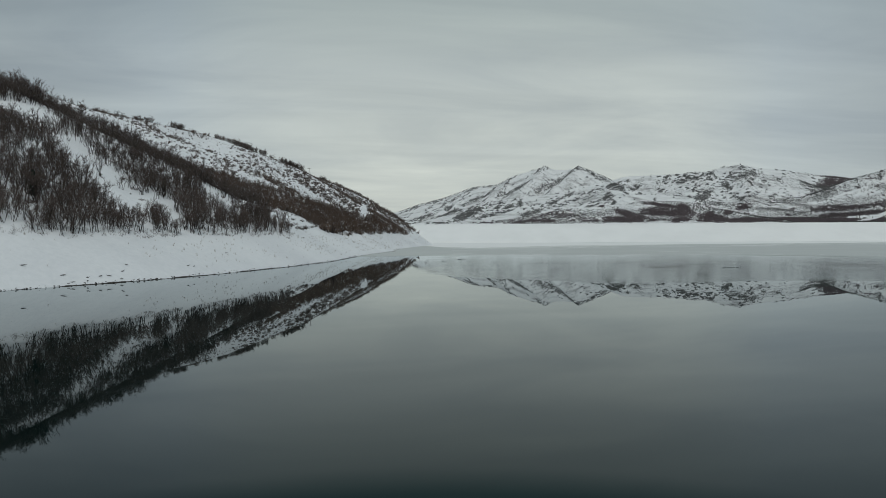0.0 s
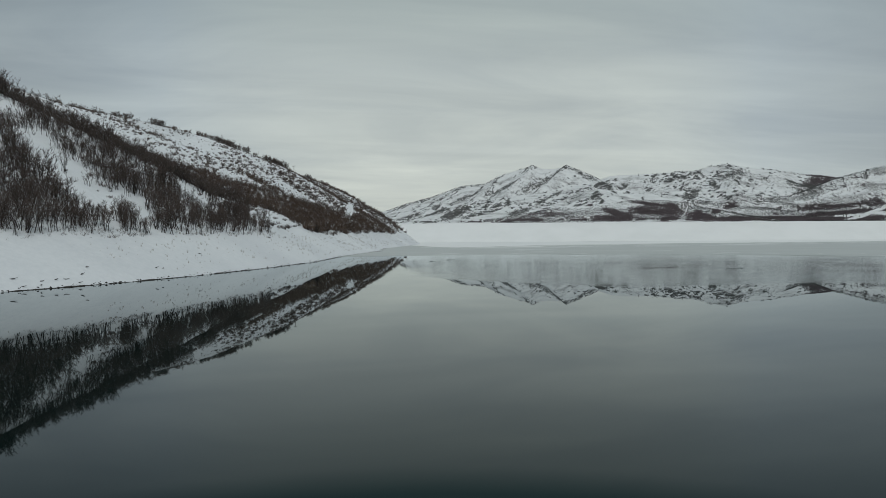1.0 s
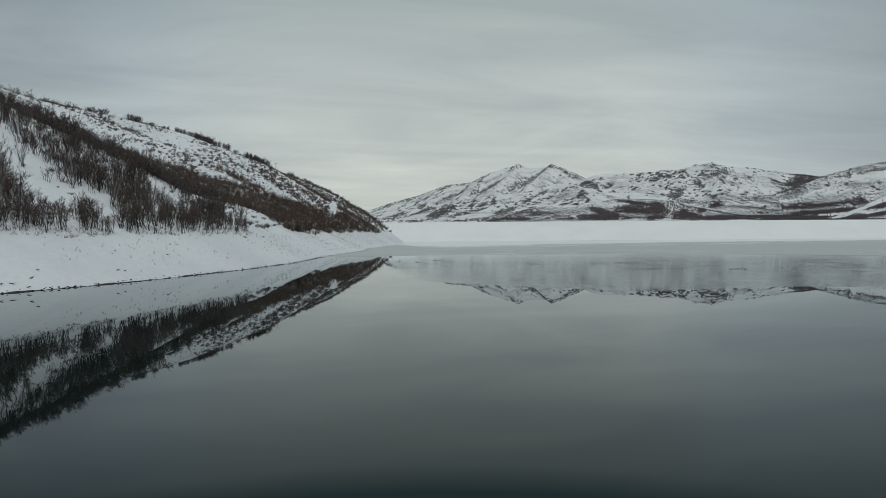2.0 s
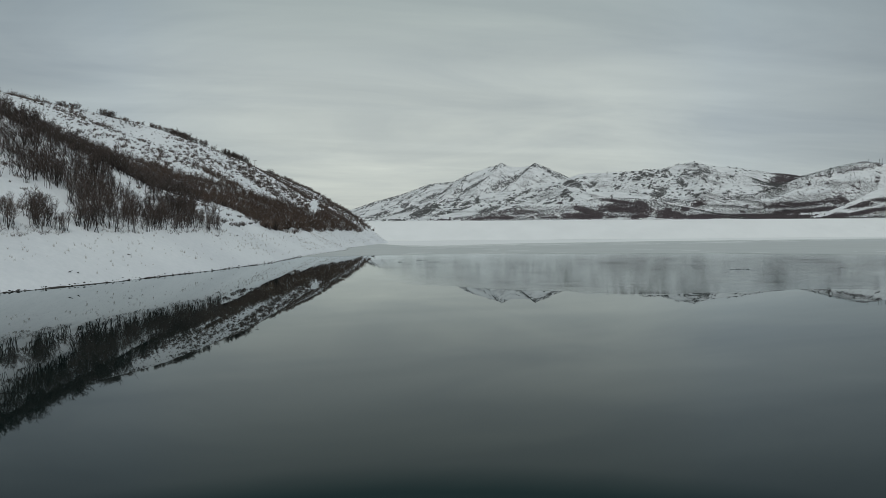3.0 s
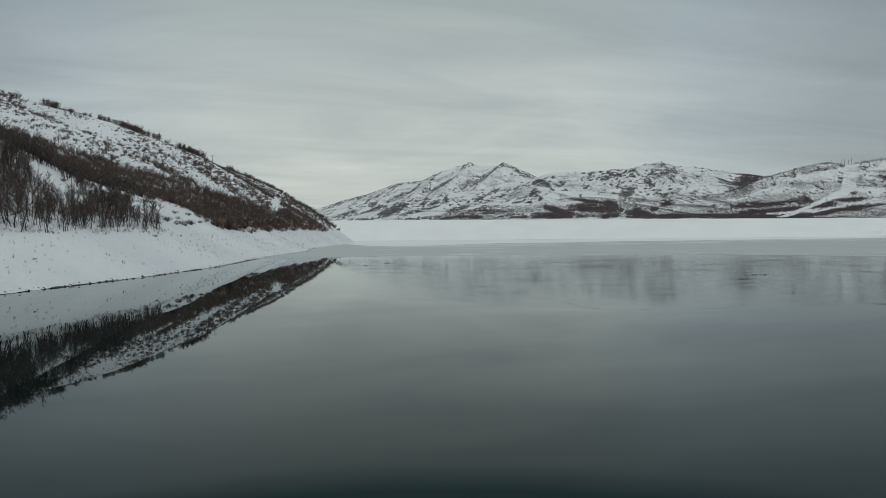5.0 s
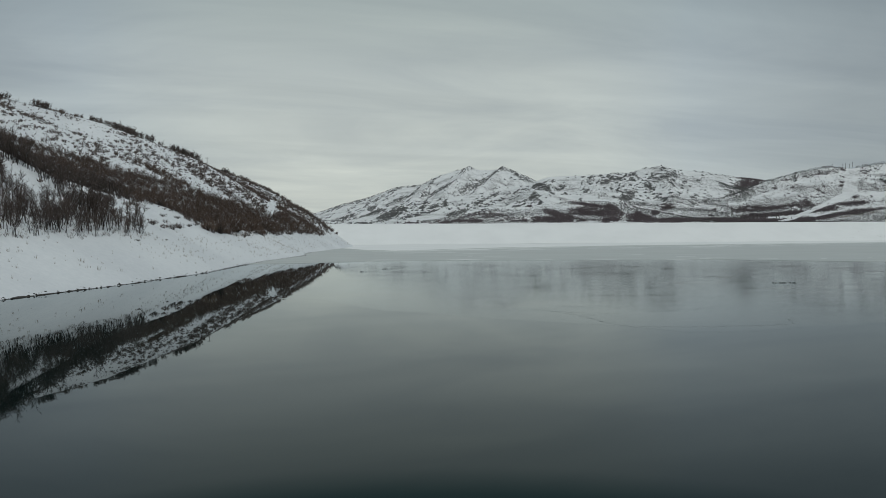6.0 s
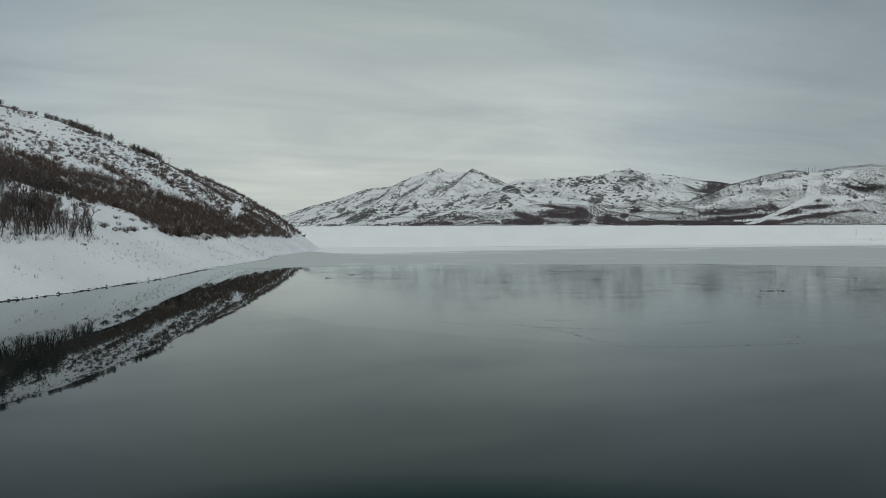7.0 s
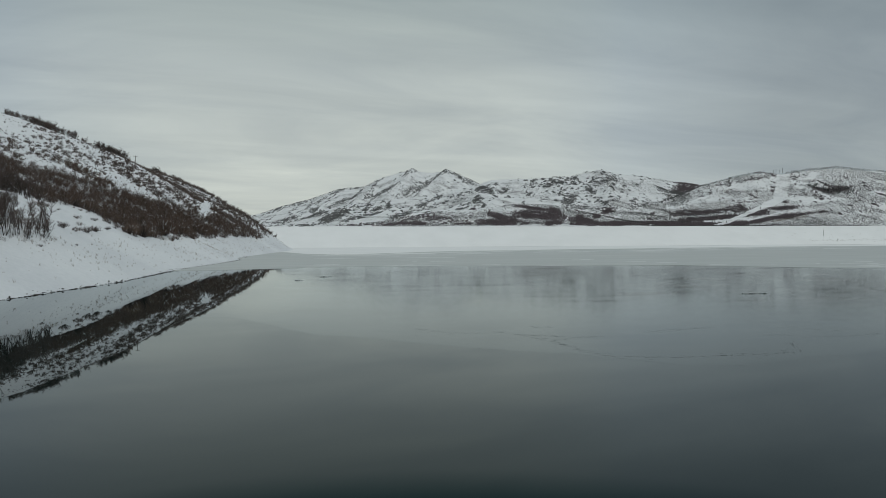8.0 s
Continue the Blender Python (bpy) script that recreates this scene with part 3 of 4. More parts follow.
def thicket(x, y, z):
    """How thickly brush grows on the hillside, 0 to 1."""
    wob = 3.4 * (fractal(x / 6, y / 6, 201, 3) - 0.5)
    line = smooth(8.5, 9.6, z + 2.2 * (fractal(x / 7, y / 7, 202, 3) - 0.5))
    d = line * (0.72 + 0.6 * smooth(0.36, 0.56, fractal(x / 17, y / 17, 203, 3))) * (0.66 + 0.50 * smooth(0.34, 0.50, fractal(x / 6.5, y / 6.5, 207, 2)))
    for pts, half in LANES:
        d = d * smooth(half * 0.85, half * 1.1, lane_gap(x, y, pts, wob))
    # the crest is thickly grown
    crest = smooth(45, 50, z) * (y < 275)
    d = np.maximum(d, 1.25 * crest * smooth(2.2, 3.6, lane_gap(x, y, LANES[0][0], wob)))
    # the bare nose of the near spur
    nose = smooth(240, 247, y + wob) * smooth(312, 306, y + 0.45 * (x + 65) + 0.4 * wob) * smooth(-90, -82, x - 0.25 * (y - 262) + wob)
    d = d * (1 - 0.985 * nose) * (1 - 0.5 * smooth(222, 232, y) * smooth(262, 250, y) * smooth(22, 16, z))
    # far spur: brush keeps to the gully and the foot
    reach = np.interp(x, [-260, -140, -107, -87, -63, -40], [375, 384, 404, 428, 478, 520])
    far = smooth(-6, 8, y - reach + wob)
    foot = smooth(30, 22, z + 2 * wob) * (y > 400) * (1 - 0.55 * smooth(478, 515, y)) * smooth(0.36, 0.50, fractal(x / 10, y / 14, 204, 3)) * (0.55 + 0.45 * smooth(0.40, 0.54, fractal(x / 5, y / 6, 209, 2)))
    end = smooth(490, 520, y) * smooth(0.40, 0.53, fractal(x / 34, (y - 0.2 * x) / 6, 205, 3)) * smooth(62, 34, z)
    rust = 0.5 * smooth(1.1, 0.8, np.hypot((x + 106) / 16, (y - 438) / 12))
    sparse = 0.10 * smooth(0.5, 0.68, fractal(x / 22, y / 22, 206, 3))
    d = d * (1 - far) + far * line * np.maximum.reduce([foot, 0.9 * end, 0.75 * rust, sparse])
    # the pale chute
    return d * chute_gap(x, y)


def scatter(seed, x0, x1, y0, y1, step, density):
    """Jittered places on the hillside, kept by density(x, y, z)."""
    r = np.random.RandomState(seed)
    gx, gy = np.meshgrid(np.arange(x0, x1, step), np.arange(y0, y1, step))
    gx, gy = gx.ravel() + (r.rand(gx.size) - 0.5) * step * 1.3, gy.ravel() + (r.rand(gx.size) - 0.5) * step * 1.3
    z = hill_height(gx, gy)
    keep = r.rand(gx.size) < density(gx, gy, z)
    return gx[keep], gy[keep], z[keep], r.rand(keep.sum())


def oak_thing(seed, name, label, category, group, kinds, twigs=TWIG):
    """A tree as a thing: trunk with limbs, and its crown of twigs."""
    v, f, m = kinds
    root = tagged(new(name), label, category, group)
    trunk, twig = f[m == 0], f[m != 0]
    for piece, faces, mats, idx in (("trunk", trunk, [BARK], None), ("crown", twig, [twigs, FROST], (m[m != 0] == 2).astype(int))):
        used, back = np.unique(faces, return_inverse=True)
        part(piece, raw_mesh(piece, v[used], back.reshape(faces.shape), mats, idx), root)
    return root


def plant_oaks():
    x, y, z, q = scatter(301, -262, -18, 84, 600, 1.95, lambda x, y, z: thicket(x, y, z) * np.where(y < 300, np.where(z < 17, 0.79, 0.74), 0.90))
    # the slopes turned to the lake; the back of the hill is planted thinner
    front = x > np.interp(y, [84, 140, 170, 200, 230, 250, 268, 320, 345, 375, 400], [-92, -104, -128, -148, -172, -165, -126, -128, -155, -215, -262])
    back = ~front & (q < 0.09)
    bx, by, bz = x[back], y[back], z[back]
    strew("hilltop_brush", [oak(680 + k, 1.0, 3, 2, 10, 0.045, 0.4, 0.0, 0.02, False) for k in range(5)], bx, by, bz, 3.6 + 2.0 * q[back], [BARK, TWIG, FROST], "bare oak brush over the back of the hill", "thicket", 54)
    x, y, z, q = x[front], y[front], z[front], q[front]
    tall = (2.9 + 2.3 * q + 2.6 * smooth(0.35, 0.65, fractal(x / 8, y / 8, 208, 2)) * q) * np.where(y > 300, 0.84, 1.0) * np.where(z < 24, 1.06, 0.98) * (1 - 0.32 * smooth(478, 515, y))
    # the front rows along the bank stand singly
    order = np.where((y > 112) & (y < 262))[0]
    order = order[np.argsort(z[order] + 0.02 * np.abs(y[order] - 180))][:285]
    first = []
    for k in range(9):
        first.append(oak_thing(k, "oak_tree", "bare multi-stemmed oak with dark snow-dusted twigs", "tree", "bare oaks along the snowy bank", oak(500 + k, 1.0, 4 + k % 4, 9, 110, 0.0078, 0.30 + 0.06 * (k % 4), 0.02, 0.0150)))
    r = random.Random(9)
    for n, i in enumerate(order):
        one = first[n % 9]
        m = pose(x[i], y[i], z[i], r.uniform(-4, 4), r.uniform(-4, 4), r.uniform(0, 360)) @ Matrix.Diagonal((*([tall[i] * 0.98] * 3), 1))
        if n < 9:
            one.matrix_basis = m
        else:
            t = copy_thing(one, Matrix.Identity(4))
            t.matrix_basis = m
    sx, sy, sz, sq = scatter(309, -92, -40, 100, 300, 0.9, lambda x, y, z: 0.5 * smooth(7.9, 8.8, z + 1.6 * (fractal(x / 6, y / 6, 202, 3) - 0.5)) * smooth(11.0, 9.6, z) * smooth(0.2, 0.7, thicket(x - 2.0, y + 1.0, z + 2.0)))
    strew("brush_skirt", [bush(670 + k, 1.0, 26, 0.03, 0.9, 0.04, 1.0) for k in range(6)], sx, sy, sz, 0.6 + 1.1 * sq, [BARK, TWIG, FROST], "low twiggy shoots round the feet of the oaks", "brush", 56)
    rest = np.ones(len(x), bool)
    rest[order] = False
    kinds = [oak(600 + k, 1.0, 4 + k % 3, 6, 44, 0.0130, 0.42, 0.03, 0.0150, False) for k in range(9)]
    low = rest & (y < 300)
    strew("oak_thicket", kinds, x[low], y[low], z[low], tall[low], [BARK, TWIG, FROST], "dense thicket of bare brown oaks on the snowy slope", "thicket", 41)
    high = rest & ~low
    kinds = [oak(620 + k, 1.0, 4, 3, 24, 0.026, 0.52, 0.012, 0.016, False) for k in range(5)] + [bush(630 + k, 0.8, 92, 0.038, 0.9, 0.015, 1.1) for k in range(5)]
    strew("gully_thicket", kinds, x[high], y[high], z[high], tall[high], [BARK, TWIG_BROWN, FROST], "dark brown oak brush filling the gully between two spurs", "thicket", 42)
    return len(x)


plant_oaks()


def plant_low_brush():
    """Small shrubs that stand out of the snow on the open slopes."""
    def open_slope(x, y, z):
        far = smooth(385, 430, y)
        end = smooth(480, 515, y)
        streak = (1 - end) * smooth(0.40, 0.60, fractal((y + 0.45 * x) / 11, (x - 0.3 * y) / 34, 211, 4)) + 1.1 * end * smooth(0.38, 0.58, fractal(x / 34, (y - 0.2 * x) / 6, 211, 4))
        return chute_gap(x, y) * smooth(10, 13, z) * (0.04 + far * (0.06 + 0.18 * end + 0.75 * streak * (0.28 + 0.85 * smooth(-150, -100, x))))
    x, y, z, q = scatter(302, -262, -16, 120, 640, 1.9, open_slope)
    kinds = [bush(700 + k, 1.0, 46, 0.085, 1.0, 0.02, 0.8) for k in range(8)]
    thick = smooth(0.46, 0.62, fractal((y + 0.45 * x) / 11, (x - 0.3 * y) / 34, 211, 4)) * (y > 385)
    strew("slope_shrubs", kinds, x, y, z, (0.8 + 2.3 * q ** 2.0) * (0.75 + 0.55 * thick) * (1 + 0.25 * smooth(-130, -100, x)), [BARK, TWIG, FROST], "low leafless shrubs half buried in slope snow", "shrubs", 43)
    x, y, z, q = scatter(306, -240, -16, 385, 620, 1.55, lambda x, y, z: chute_gap(x, y) * smooth(9, 13, z) * smooth(385, 425, y) * (0.20 + 0.90 * smooth(-150, -100, x)) * (0.22 + 0.60 * smooth(0.38, 0.58, fractal(x / 9, y / 9, 213, 4))))
    strew("snowy_scrub", [crown(750 + k, 5, 0.6) for k in range(6)], x, y, z - 0.05, 0.45 + 0.9 * q ** 2, [TWIG], "fine dark scrub tips poking through slope snow", "scrub", 55)
    x, y, z, q = scatter(303, -128, -86, 420, 460, 2.2, lambda x, y, z: 0.5 * smooth(1.3, 0.4, np.hypot((x + 107) / 15, (y - 440) / 14) + 0.8 * (fractal(x / 7, y / 7, 212, 2) - 0.5)))
    strew("rusty_brush", [bush(720 + k, 1.0, 60, 0.07, 0.7, 0.02, 1.2) for k in range(4)], x, y, z, 1.6 + 1.4 * q, [BARK, RUST, FROST], "rust-brown leafy brush clinging to the far spur", "shrubs", 44)


plant_low_brush()


# rows of trees on the skyline: from (x, y) to (x, y), how many, spread, least and greatest height
RIDGE_WEST = [
    (-214, 462, -214, 462, 1, 0.5, 4.8, 5.4), (-210, 479, -202, 491, 9, 1.6, 3.6, 5.6), (-192, 496, -184, 498, 9, 1.6, 3.8, 6.0), (-178, 499, -178, 499, 2, 0.6, 3.0, 3.6), (-170, 505, -170, 505, 1, 0.5, 2.8, 3.2), (-165, 506, -150, 508, 15, 1.2, 3.4, 4.8), (-150, 508, -139, 510, 24, 2.4, 4.2, 6.2),
]
RIDGE_EAST = [
    (-133, 513, -131, 515, 5, 1.2, 4.0, 5.6), (-127, 515, -127, 515, 2, 0.8, 2.8, 3.4), (-119, 513, -106, 520, 28, 1.4, 4.0, 5.8), (-101, 578, -99, 580, 4, 1.0, 4.0, 6.0), (-91, 583, -86, 585, 6, 1.2, 3.0, 5.0), (-79, 585, -61, 589, 14, 2.0, 2.2, 4.2), (-61, 589, -32, 592, 30, 2.6, 2.4, 4.4),
]


def plant_ridge_trees():
    """Clumps on the skyline of the far spur and lone bushes on the bare nose."""
    kinds = [oak_thing(0, "ridge_tree", "small dark bare tree on the snowy skyline ridge", "tree", "trees along the skyline ridge", oak(640 + k, 1.0, 6, 5, 56, 0.026, 0.65, 0.01, 0.016)) for k in range(4)]
    r = random.Random(21)
    spots = []
    for x1, y1, x2, y2, n, spread, low, high in RIDGE_WEST + RIDGE_EAST:
        for k in range(n):
            t = (k + r.random()) / n
            spots.append((x1 + (x2 - x1) * t + r.uniform(-1, 1) * spread, y1 + (y2 - y1) * t + r.uniform(-1, 1) * spread, r.uniform(low, high)))
    for n, (x, y, tall) in enumerate(spots):
        z = float(hill_height(np.array([x]), np.array([y]))[0])
        one = kinds[n % 4] if n < 4 else copy_thing(kinds[n % 4], Matrix.Identity(4))
        one.matrix_basis = pose(x, y, z - 0.1 * tall, 0, 0, r.uniform(0, 360)) @ Matrix.Diagonal((tall * 1.1, tall * 1.1, tall, 1))
    lone = oak_thing(0, "oak_tree", "lone bare oak in a clear snow lane", "tree", "lone oaks in the snow lane", oak(660, 1.0, 5, 8, 30, 0.0105, 0.45, 0.03, 0.013))
    for n, (x, y, s) in enumerate(((-90.5, 184, 6.2), (-84.5, 184.5, 5.0), (-101, 206, 5.0), (-97.5, 203, 5.4))):
        z = float(hill_height(np.array([x]), np.array([y]))[0])
        one = lone if n == 0 else copy_thing(lone, Matrix.Identity(4))
        one.matrix_basis = pose(x, y, z, 0, 0, 80 * n) @ Matrix.Diagonal((s, s, s, 1))
    kinds = [oak_thing(0, "shrub", "low bushy leafless shrub on the bare snowy spur", "shrub", "shrubs on the bare spur", bush(740 + k, 1.0, 170, 0.03, 1.0, 0.04, 0.9)) for k in range(4)]
    for n, (x, y, s) in enumerate(((-56.9, 258.8, 2.8), (-55.7, 273.1, 3.3), (-55.9, 281.8, 2.8), (-60.6, 298.2, 1.9), (-69.9, 283.5, 2.5), (-69.2, 285.0, 1.8), (-74.4, 272.0, 2.4), (-74.5, 285.4, 1.4), (-55.5, 292.0, 1.8), (-55.4, 300.6, 1.5), (-49.2, 244.3, 0.7), (-50.5, 226.7, 1.0), (-91, 186, 1.2))):
        z = float(hill_height(np.array([x]), np.array([y]))[0])
        one = kinds[n % 4] if n < 4 else copy_thing(kinds[n % 4], Matrix.Identity(4))
        one.matrix_basis = pose(x, y, z, 0, 0, r.uniform(0, 360)) @ Matrix.Diagonal((*([s] * 3), 1))


    kinds = [oak_thing(0, "shrub", "big round brown leafless bush at the spur's snowy foot", "shrub", "round bushes at the spur's foot", bush(790 + k, 1.0, 620, 0.022, 1.0, 0.03, 1.05), TWIG_BROWN) for k in range(2)]
    for n, (x, y, s) in enumerate(((-50.6, 310.9, 7.3), (-53.6, 356.3, 8.9), (-50.7, 372.5, 7.0), (-51.0, 412.2, 6.9), (-52.5, 302.5, 4.7), (-49.1, 450.0, 5.7))):
        one = kinds[n] if n < 2 else copy_thing(kinds[n % 2], Matrix.Identity(4))
        one.matrix_basis = pose(x, y, hill_z(x, y) - 0.1, 0, 0, r.uniform(0, 360)) @ Matrix.Diagonal((s, s, s, 1))


plant_ridge_trees()


def plant_bank():
    """Dry stalks and small dark bits on the snow bank."""
    def bank(x, y, z):
        return smooth(1.0, 2.0, z) * smooth(10.5, 8.5, z) * (0.022 + 0.38 * smooth(0.47, 0.64, fractal(x / 8, y / 15, 221, 3)) + 0.16 * smooth(180, 260, y))
    x, y, z, q = scatter(304, -90, -14, 100, 600, 1.3, bank)
    strew("dry_stalks", [tuft(760 + k, 4 + k % 4, 0.6) for k in range(8)], x, y, z, 0.3 + 0.75 * q ** 1.6, [GRASS], "thin dry grass stalks poking through bank snow", "grass", 45)
    r = np.random.RandomState(7)
    n = 900
    y = 100 + 330 * r.rand(n) ** 1.2
    x = shore_x(y) + r.normal(0, 0.28, n) - 0.05
    rocks = []
    for k in range(6):
        bm = bmesh.new()
        bmesh.ops.create_icosphere(bm, subdivisions=1, radius=0.5)
        rr = random.Random(770 + k)
        for v in bm.verts:
            v.co *= rr.uniform(0.6, 1.15)
            v.co.z *= 0.5
        bmesh.ops.triangulate(bm, faces=bm.faces)
        rocks.append((np.array([v.co[:] for v in bm.verts]), np.array([[w.index for w in f.verts] for f in bm.faces]), np.zeros(len(bm.faces), int)))
        bm.free()
    ys = np.arange(70, 392, 0.4)
    w = 0.01 + 0.17 * smooth(0.42, 0.75, fractal(ys / 2.0, 0.5, 223, 3)) + 0.12 * smooth(0.5, 0.7, fractal(ys / 9.0, 0.5, 224, 2))
    xs = shore_x(ys)
    k = np.arange(len(ys) - 1) * 3
    v = np.stack([np.stack([xs + 0.10, ys, 0 * ys - 0.05], 1), np.stack([xs + 0.02, ys, 0.01 + 0.35 * w], 1), np.stack([xs - w, ys, 0.02 + 0.62 * w], 1)], 1).reshape(-1, 3)
    v[2::3, 2] = np.maximum(v[2::3, 2], hill_height(xs - w, ys) + 0.03)
    faces = np.concatenate([np.stack([k, k + 3, k + 4, k + 1], 1), np.stack([k + 1, k + 4, k + 5, k + 2], 1)])
    tagged(new("wet_shore", raw_mesh("wet_shore", v, faces, STONE)), "dark wet strip of bare shore at the waterline", "shore", kind="structure")
    strew("shore_stones", rocks, x, y, np.maximum(hill_height(x, y), 0.0) + 0.03, 0.14 + 0.42 * r.rand(n) ** 2, [STONE], "dark wet stones strung along the waterline", "stones", 46)


plant_bank()


# ---- the range: brush, conifers, masts ----
# brush: x, y, half length, half width, the way of its length in degrees, fullness
PEAK_BRUSH_A = [
    (327, 3880, 45, 25, 10, 0.4), (231, 3878, 39, 23, 10, 0.8), (746, 3857, 69, 21, 44, 0.8), (-53, 3856, 66, 52, 66, 0.6), (137, 3853, 59, 28, 38, 0.7),
    (505, 3837, 65, 15, 86, 0.6), (-172, 3813, 111, 48, 70, 0.5), (521, 3791, 137, 12, 68, 0.4), (52, 3753, 78, 20, 68, 0.5), (810, 3749, 138, 25, 100, 1.0),
    (529, 3618, 50, 23, 62, 0.6), (558, 3596, 346, 26, 61, 0.75), (161, 3555, 117, 38, 51, 0.7), (326, 3508, 86, 37, 110, 0.5), (326, 3497, 105, 98, 130, 0.5),
]
PEAK_BRUSH_B = [
    (473, 3480, 131, 13, 68, 0.6), (626, 3445, 120, 7, 58, 0.35), (12, 3421, 119, 19, 91, 0.8), (-107, 3199, 119, 33, 70, 0.8),
]
PEAK_BRUSH = PEAK_BRUSH_A + PEAK_BRUSH_B
SHOULDER_BRUSH_A = [
    (932, 2320, 27, 10, 179, 0.3), (1273, 2317, 64, 23, 16, 1), (11, 2276, 77, 36, 79, 0.6), (823, 2270, 73, 13, 43, 0.7), (387, 2261, 88, 12, 68, 0.7),
    (755, 2240, 79, 10, 61, 0.7), (568, 2218, 48, 7, 70, 0.6), (114, 2207, 80, 21, 82, 0.6), (667, 2206, 61, 13, 58, 0.5), (884, 2205, 60, 9, 63, 0.6),
    (1193, 2180, 211, 27, 54, 1), (513, 2171, 99, 16, 80, 0.6), (161, 2166, 130, 11, 82, 0.6), (228, 2155, 144, 7, 84, 0.6), (392, 2151, 43, 6, 74, 0.7),
]
SHOULDER_BRUSH_B = [
    (916, 2149, 119, 22, 53, 0.65), (998, 2129, 48, 10, 51, 0.6), (569, 2123, 108, 12, 68, 0.6), (188, 2110, 71, 15, 78, 0.6), (513, 2107, 168, 11, 83, 0.6),
    (318, 2099, 78, 13, 77, 0.7), (935, 2085, 32, 6, 64, 0.8), (818, 2080, 123, 10, 73, 0.7), (874, 2039, 78, 8, 61, 0.6), (620, 2031, 67, 8, 61, 0.5),
    (60, 2027, 229, 28, 83, 0.7), (1018, 1993, 101, 16, 72, 0.7), (446, 1965, 90, 10, 76, 0.7), (443, 1940, 102, 13, 76, 0.7), (404, 1917, 66, 19, 74, 0.6),
]
SHOULDER_BRUSH_C = [
    (694, 1912, 114, 19, 67, 0.75), (134, 1898, 122, 23, 63, 0.6), (1008, 1892, 197, 29, 62, 0.9), (898, 1874, 96, 13, 70, 0.35), (814, 1859, 65, 6, 57, 0.4),
    (222, 1837, 90, 21, 70, 0.7), (836, 1816, 112, 9, 61, 0.5), (-13, 1808, 64, 7, 104, 0.9), (427, 1803, 39, 6, 75, 0.9), (1388, 1794, 29, 6, 2, 0.7),
    (1182, 1789, 16, 6, 163, 0.9), (1209, 1769, 35, 13, 37, 0.6), (1059, 1764, 44, 7, 167, 0.6), (1148, 1752, 44, 8, 176, 0.8), (1255, 1751, 56, 6, 60, 0.6),
]
SHOULDER_BRUSH = SHOULDER_BRUSH_A + SHOULDER_BRUSH_B + SHOULDER_BRUSH_C
FOOT_BRUSH_A = [
    (711, 1693, 40, 14, 57, 0.85), (1227, 1684, 17, 6, 54, 0.8), (882, 1610, 54, 35, 127, 0.75), (994, 1589, 36, 17, 28, 0.6),
    (949, 1566, 48, 24, 144, 0.75), (1177, 1551, 27, 10, 71, 0.7), (835, 1513, 36, 32, 141, 0.85), (1050, 1502, 29, 17, 153, 1), (981, 1497, 47, 16, 24, 1),
    (896, 1493, 43, 24, 5, 0.85), (1049, 1439, 24, 9, 1, 0.9), (999, 1433, 47, 16, 26, 1), (1090, 1428, 19, 9, 170, 0.9), (925, 1407, 53, 15, 27, 1),
]
FOOT_BRUSH_B = [
    (425, 1395, 44, 15, 117, 1), (103, 1385, 103, 21, 126, 0.4), (853, 1384, 54, 18, 47, 0.95), (202, 1367, 91, 55, 86, 0.3), (685, 1364, 98, 40, 67, 1),
    (754, 1361, 78, 30, 45, 1), (455, 1356, 53, 11, 75, 1), (535, 1342, 58, 6, 66, 0.9), (405, 1300, 62, 39, 100, 0.9), (336, 1287, 91, 15, 90, 0.8),
    (477, 1283, 38, 6, 63, 0.8), (251, 1264, 36, 25, 74, 0.35), (305, 1219, 49, 21, 103, 0.8), (458, 1216, 62, 20, 73, 0.9), (516, 1206, 63, 22, 37, 1.0),
]
FOOT_BRUSH_C = [
    (394, 1186, 46, 12, 60, 0.8), (1270, 1622, 60, 26, 20, 0.8),
]
FOOT_BRUSH = FOOT_BRUSH_A + FOOT_BRUSH_B + FOOT_BRUSH_C
RUN = [(1254, 1787), (1169, 1674), (1093, 1577), (1036, 1542), (987, 1526), (924, 1479), (869, 1434), (786, 1342)]
SWATH = [(1328, 1757), (1266, 1712), (1188, 1644)]
TRACK = [(911, 1426), (1016, 1476), (1054, 1466)]
GRASS_LINE = [(935, 1387), (980, 1402), (1045, 1424)]
FOOT_LINE = [(143, 1385), (194, 1286), (245, 1238), (296, 1208), (346, 1184), (397, 1168), (455, 1176), (520, 1196), (600, 1246), (690, 1300), (770, 1330), (850, 1340)]


def clear_ways(x, y):
    return smooth(13, 17, near_line(x, y, RUN[:4])) * smooth(8, 12, near_line(x, y, RUN[3:])) * smooth(4, 7, near_line(x, y, TRACK)) * smooth(8, 14, near_line(x, y, SWATH))


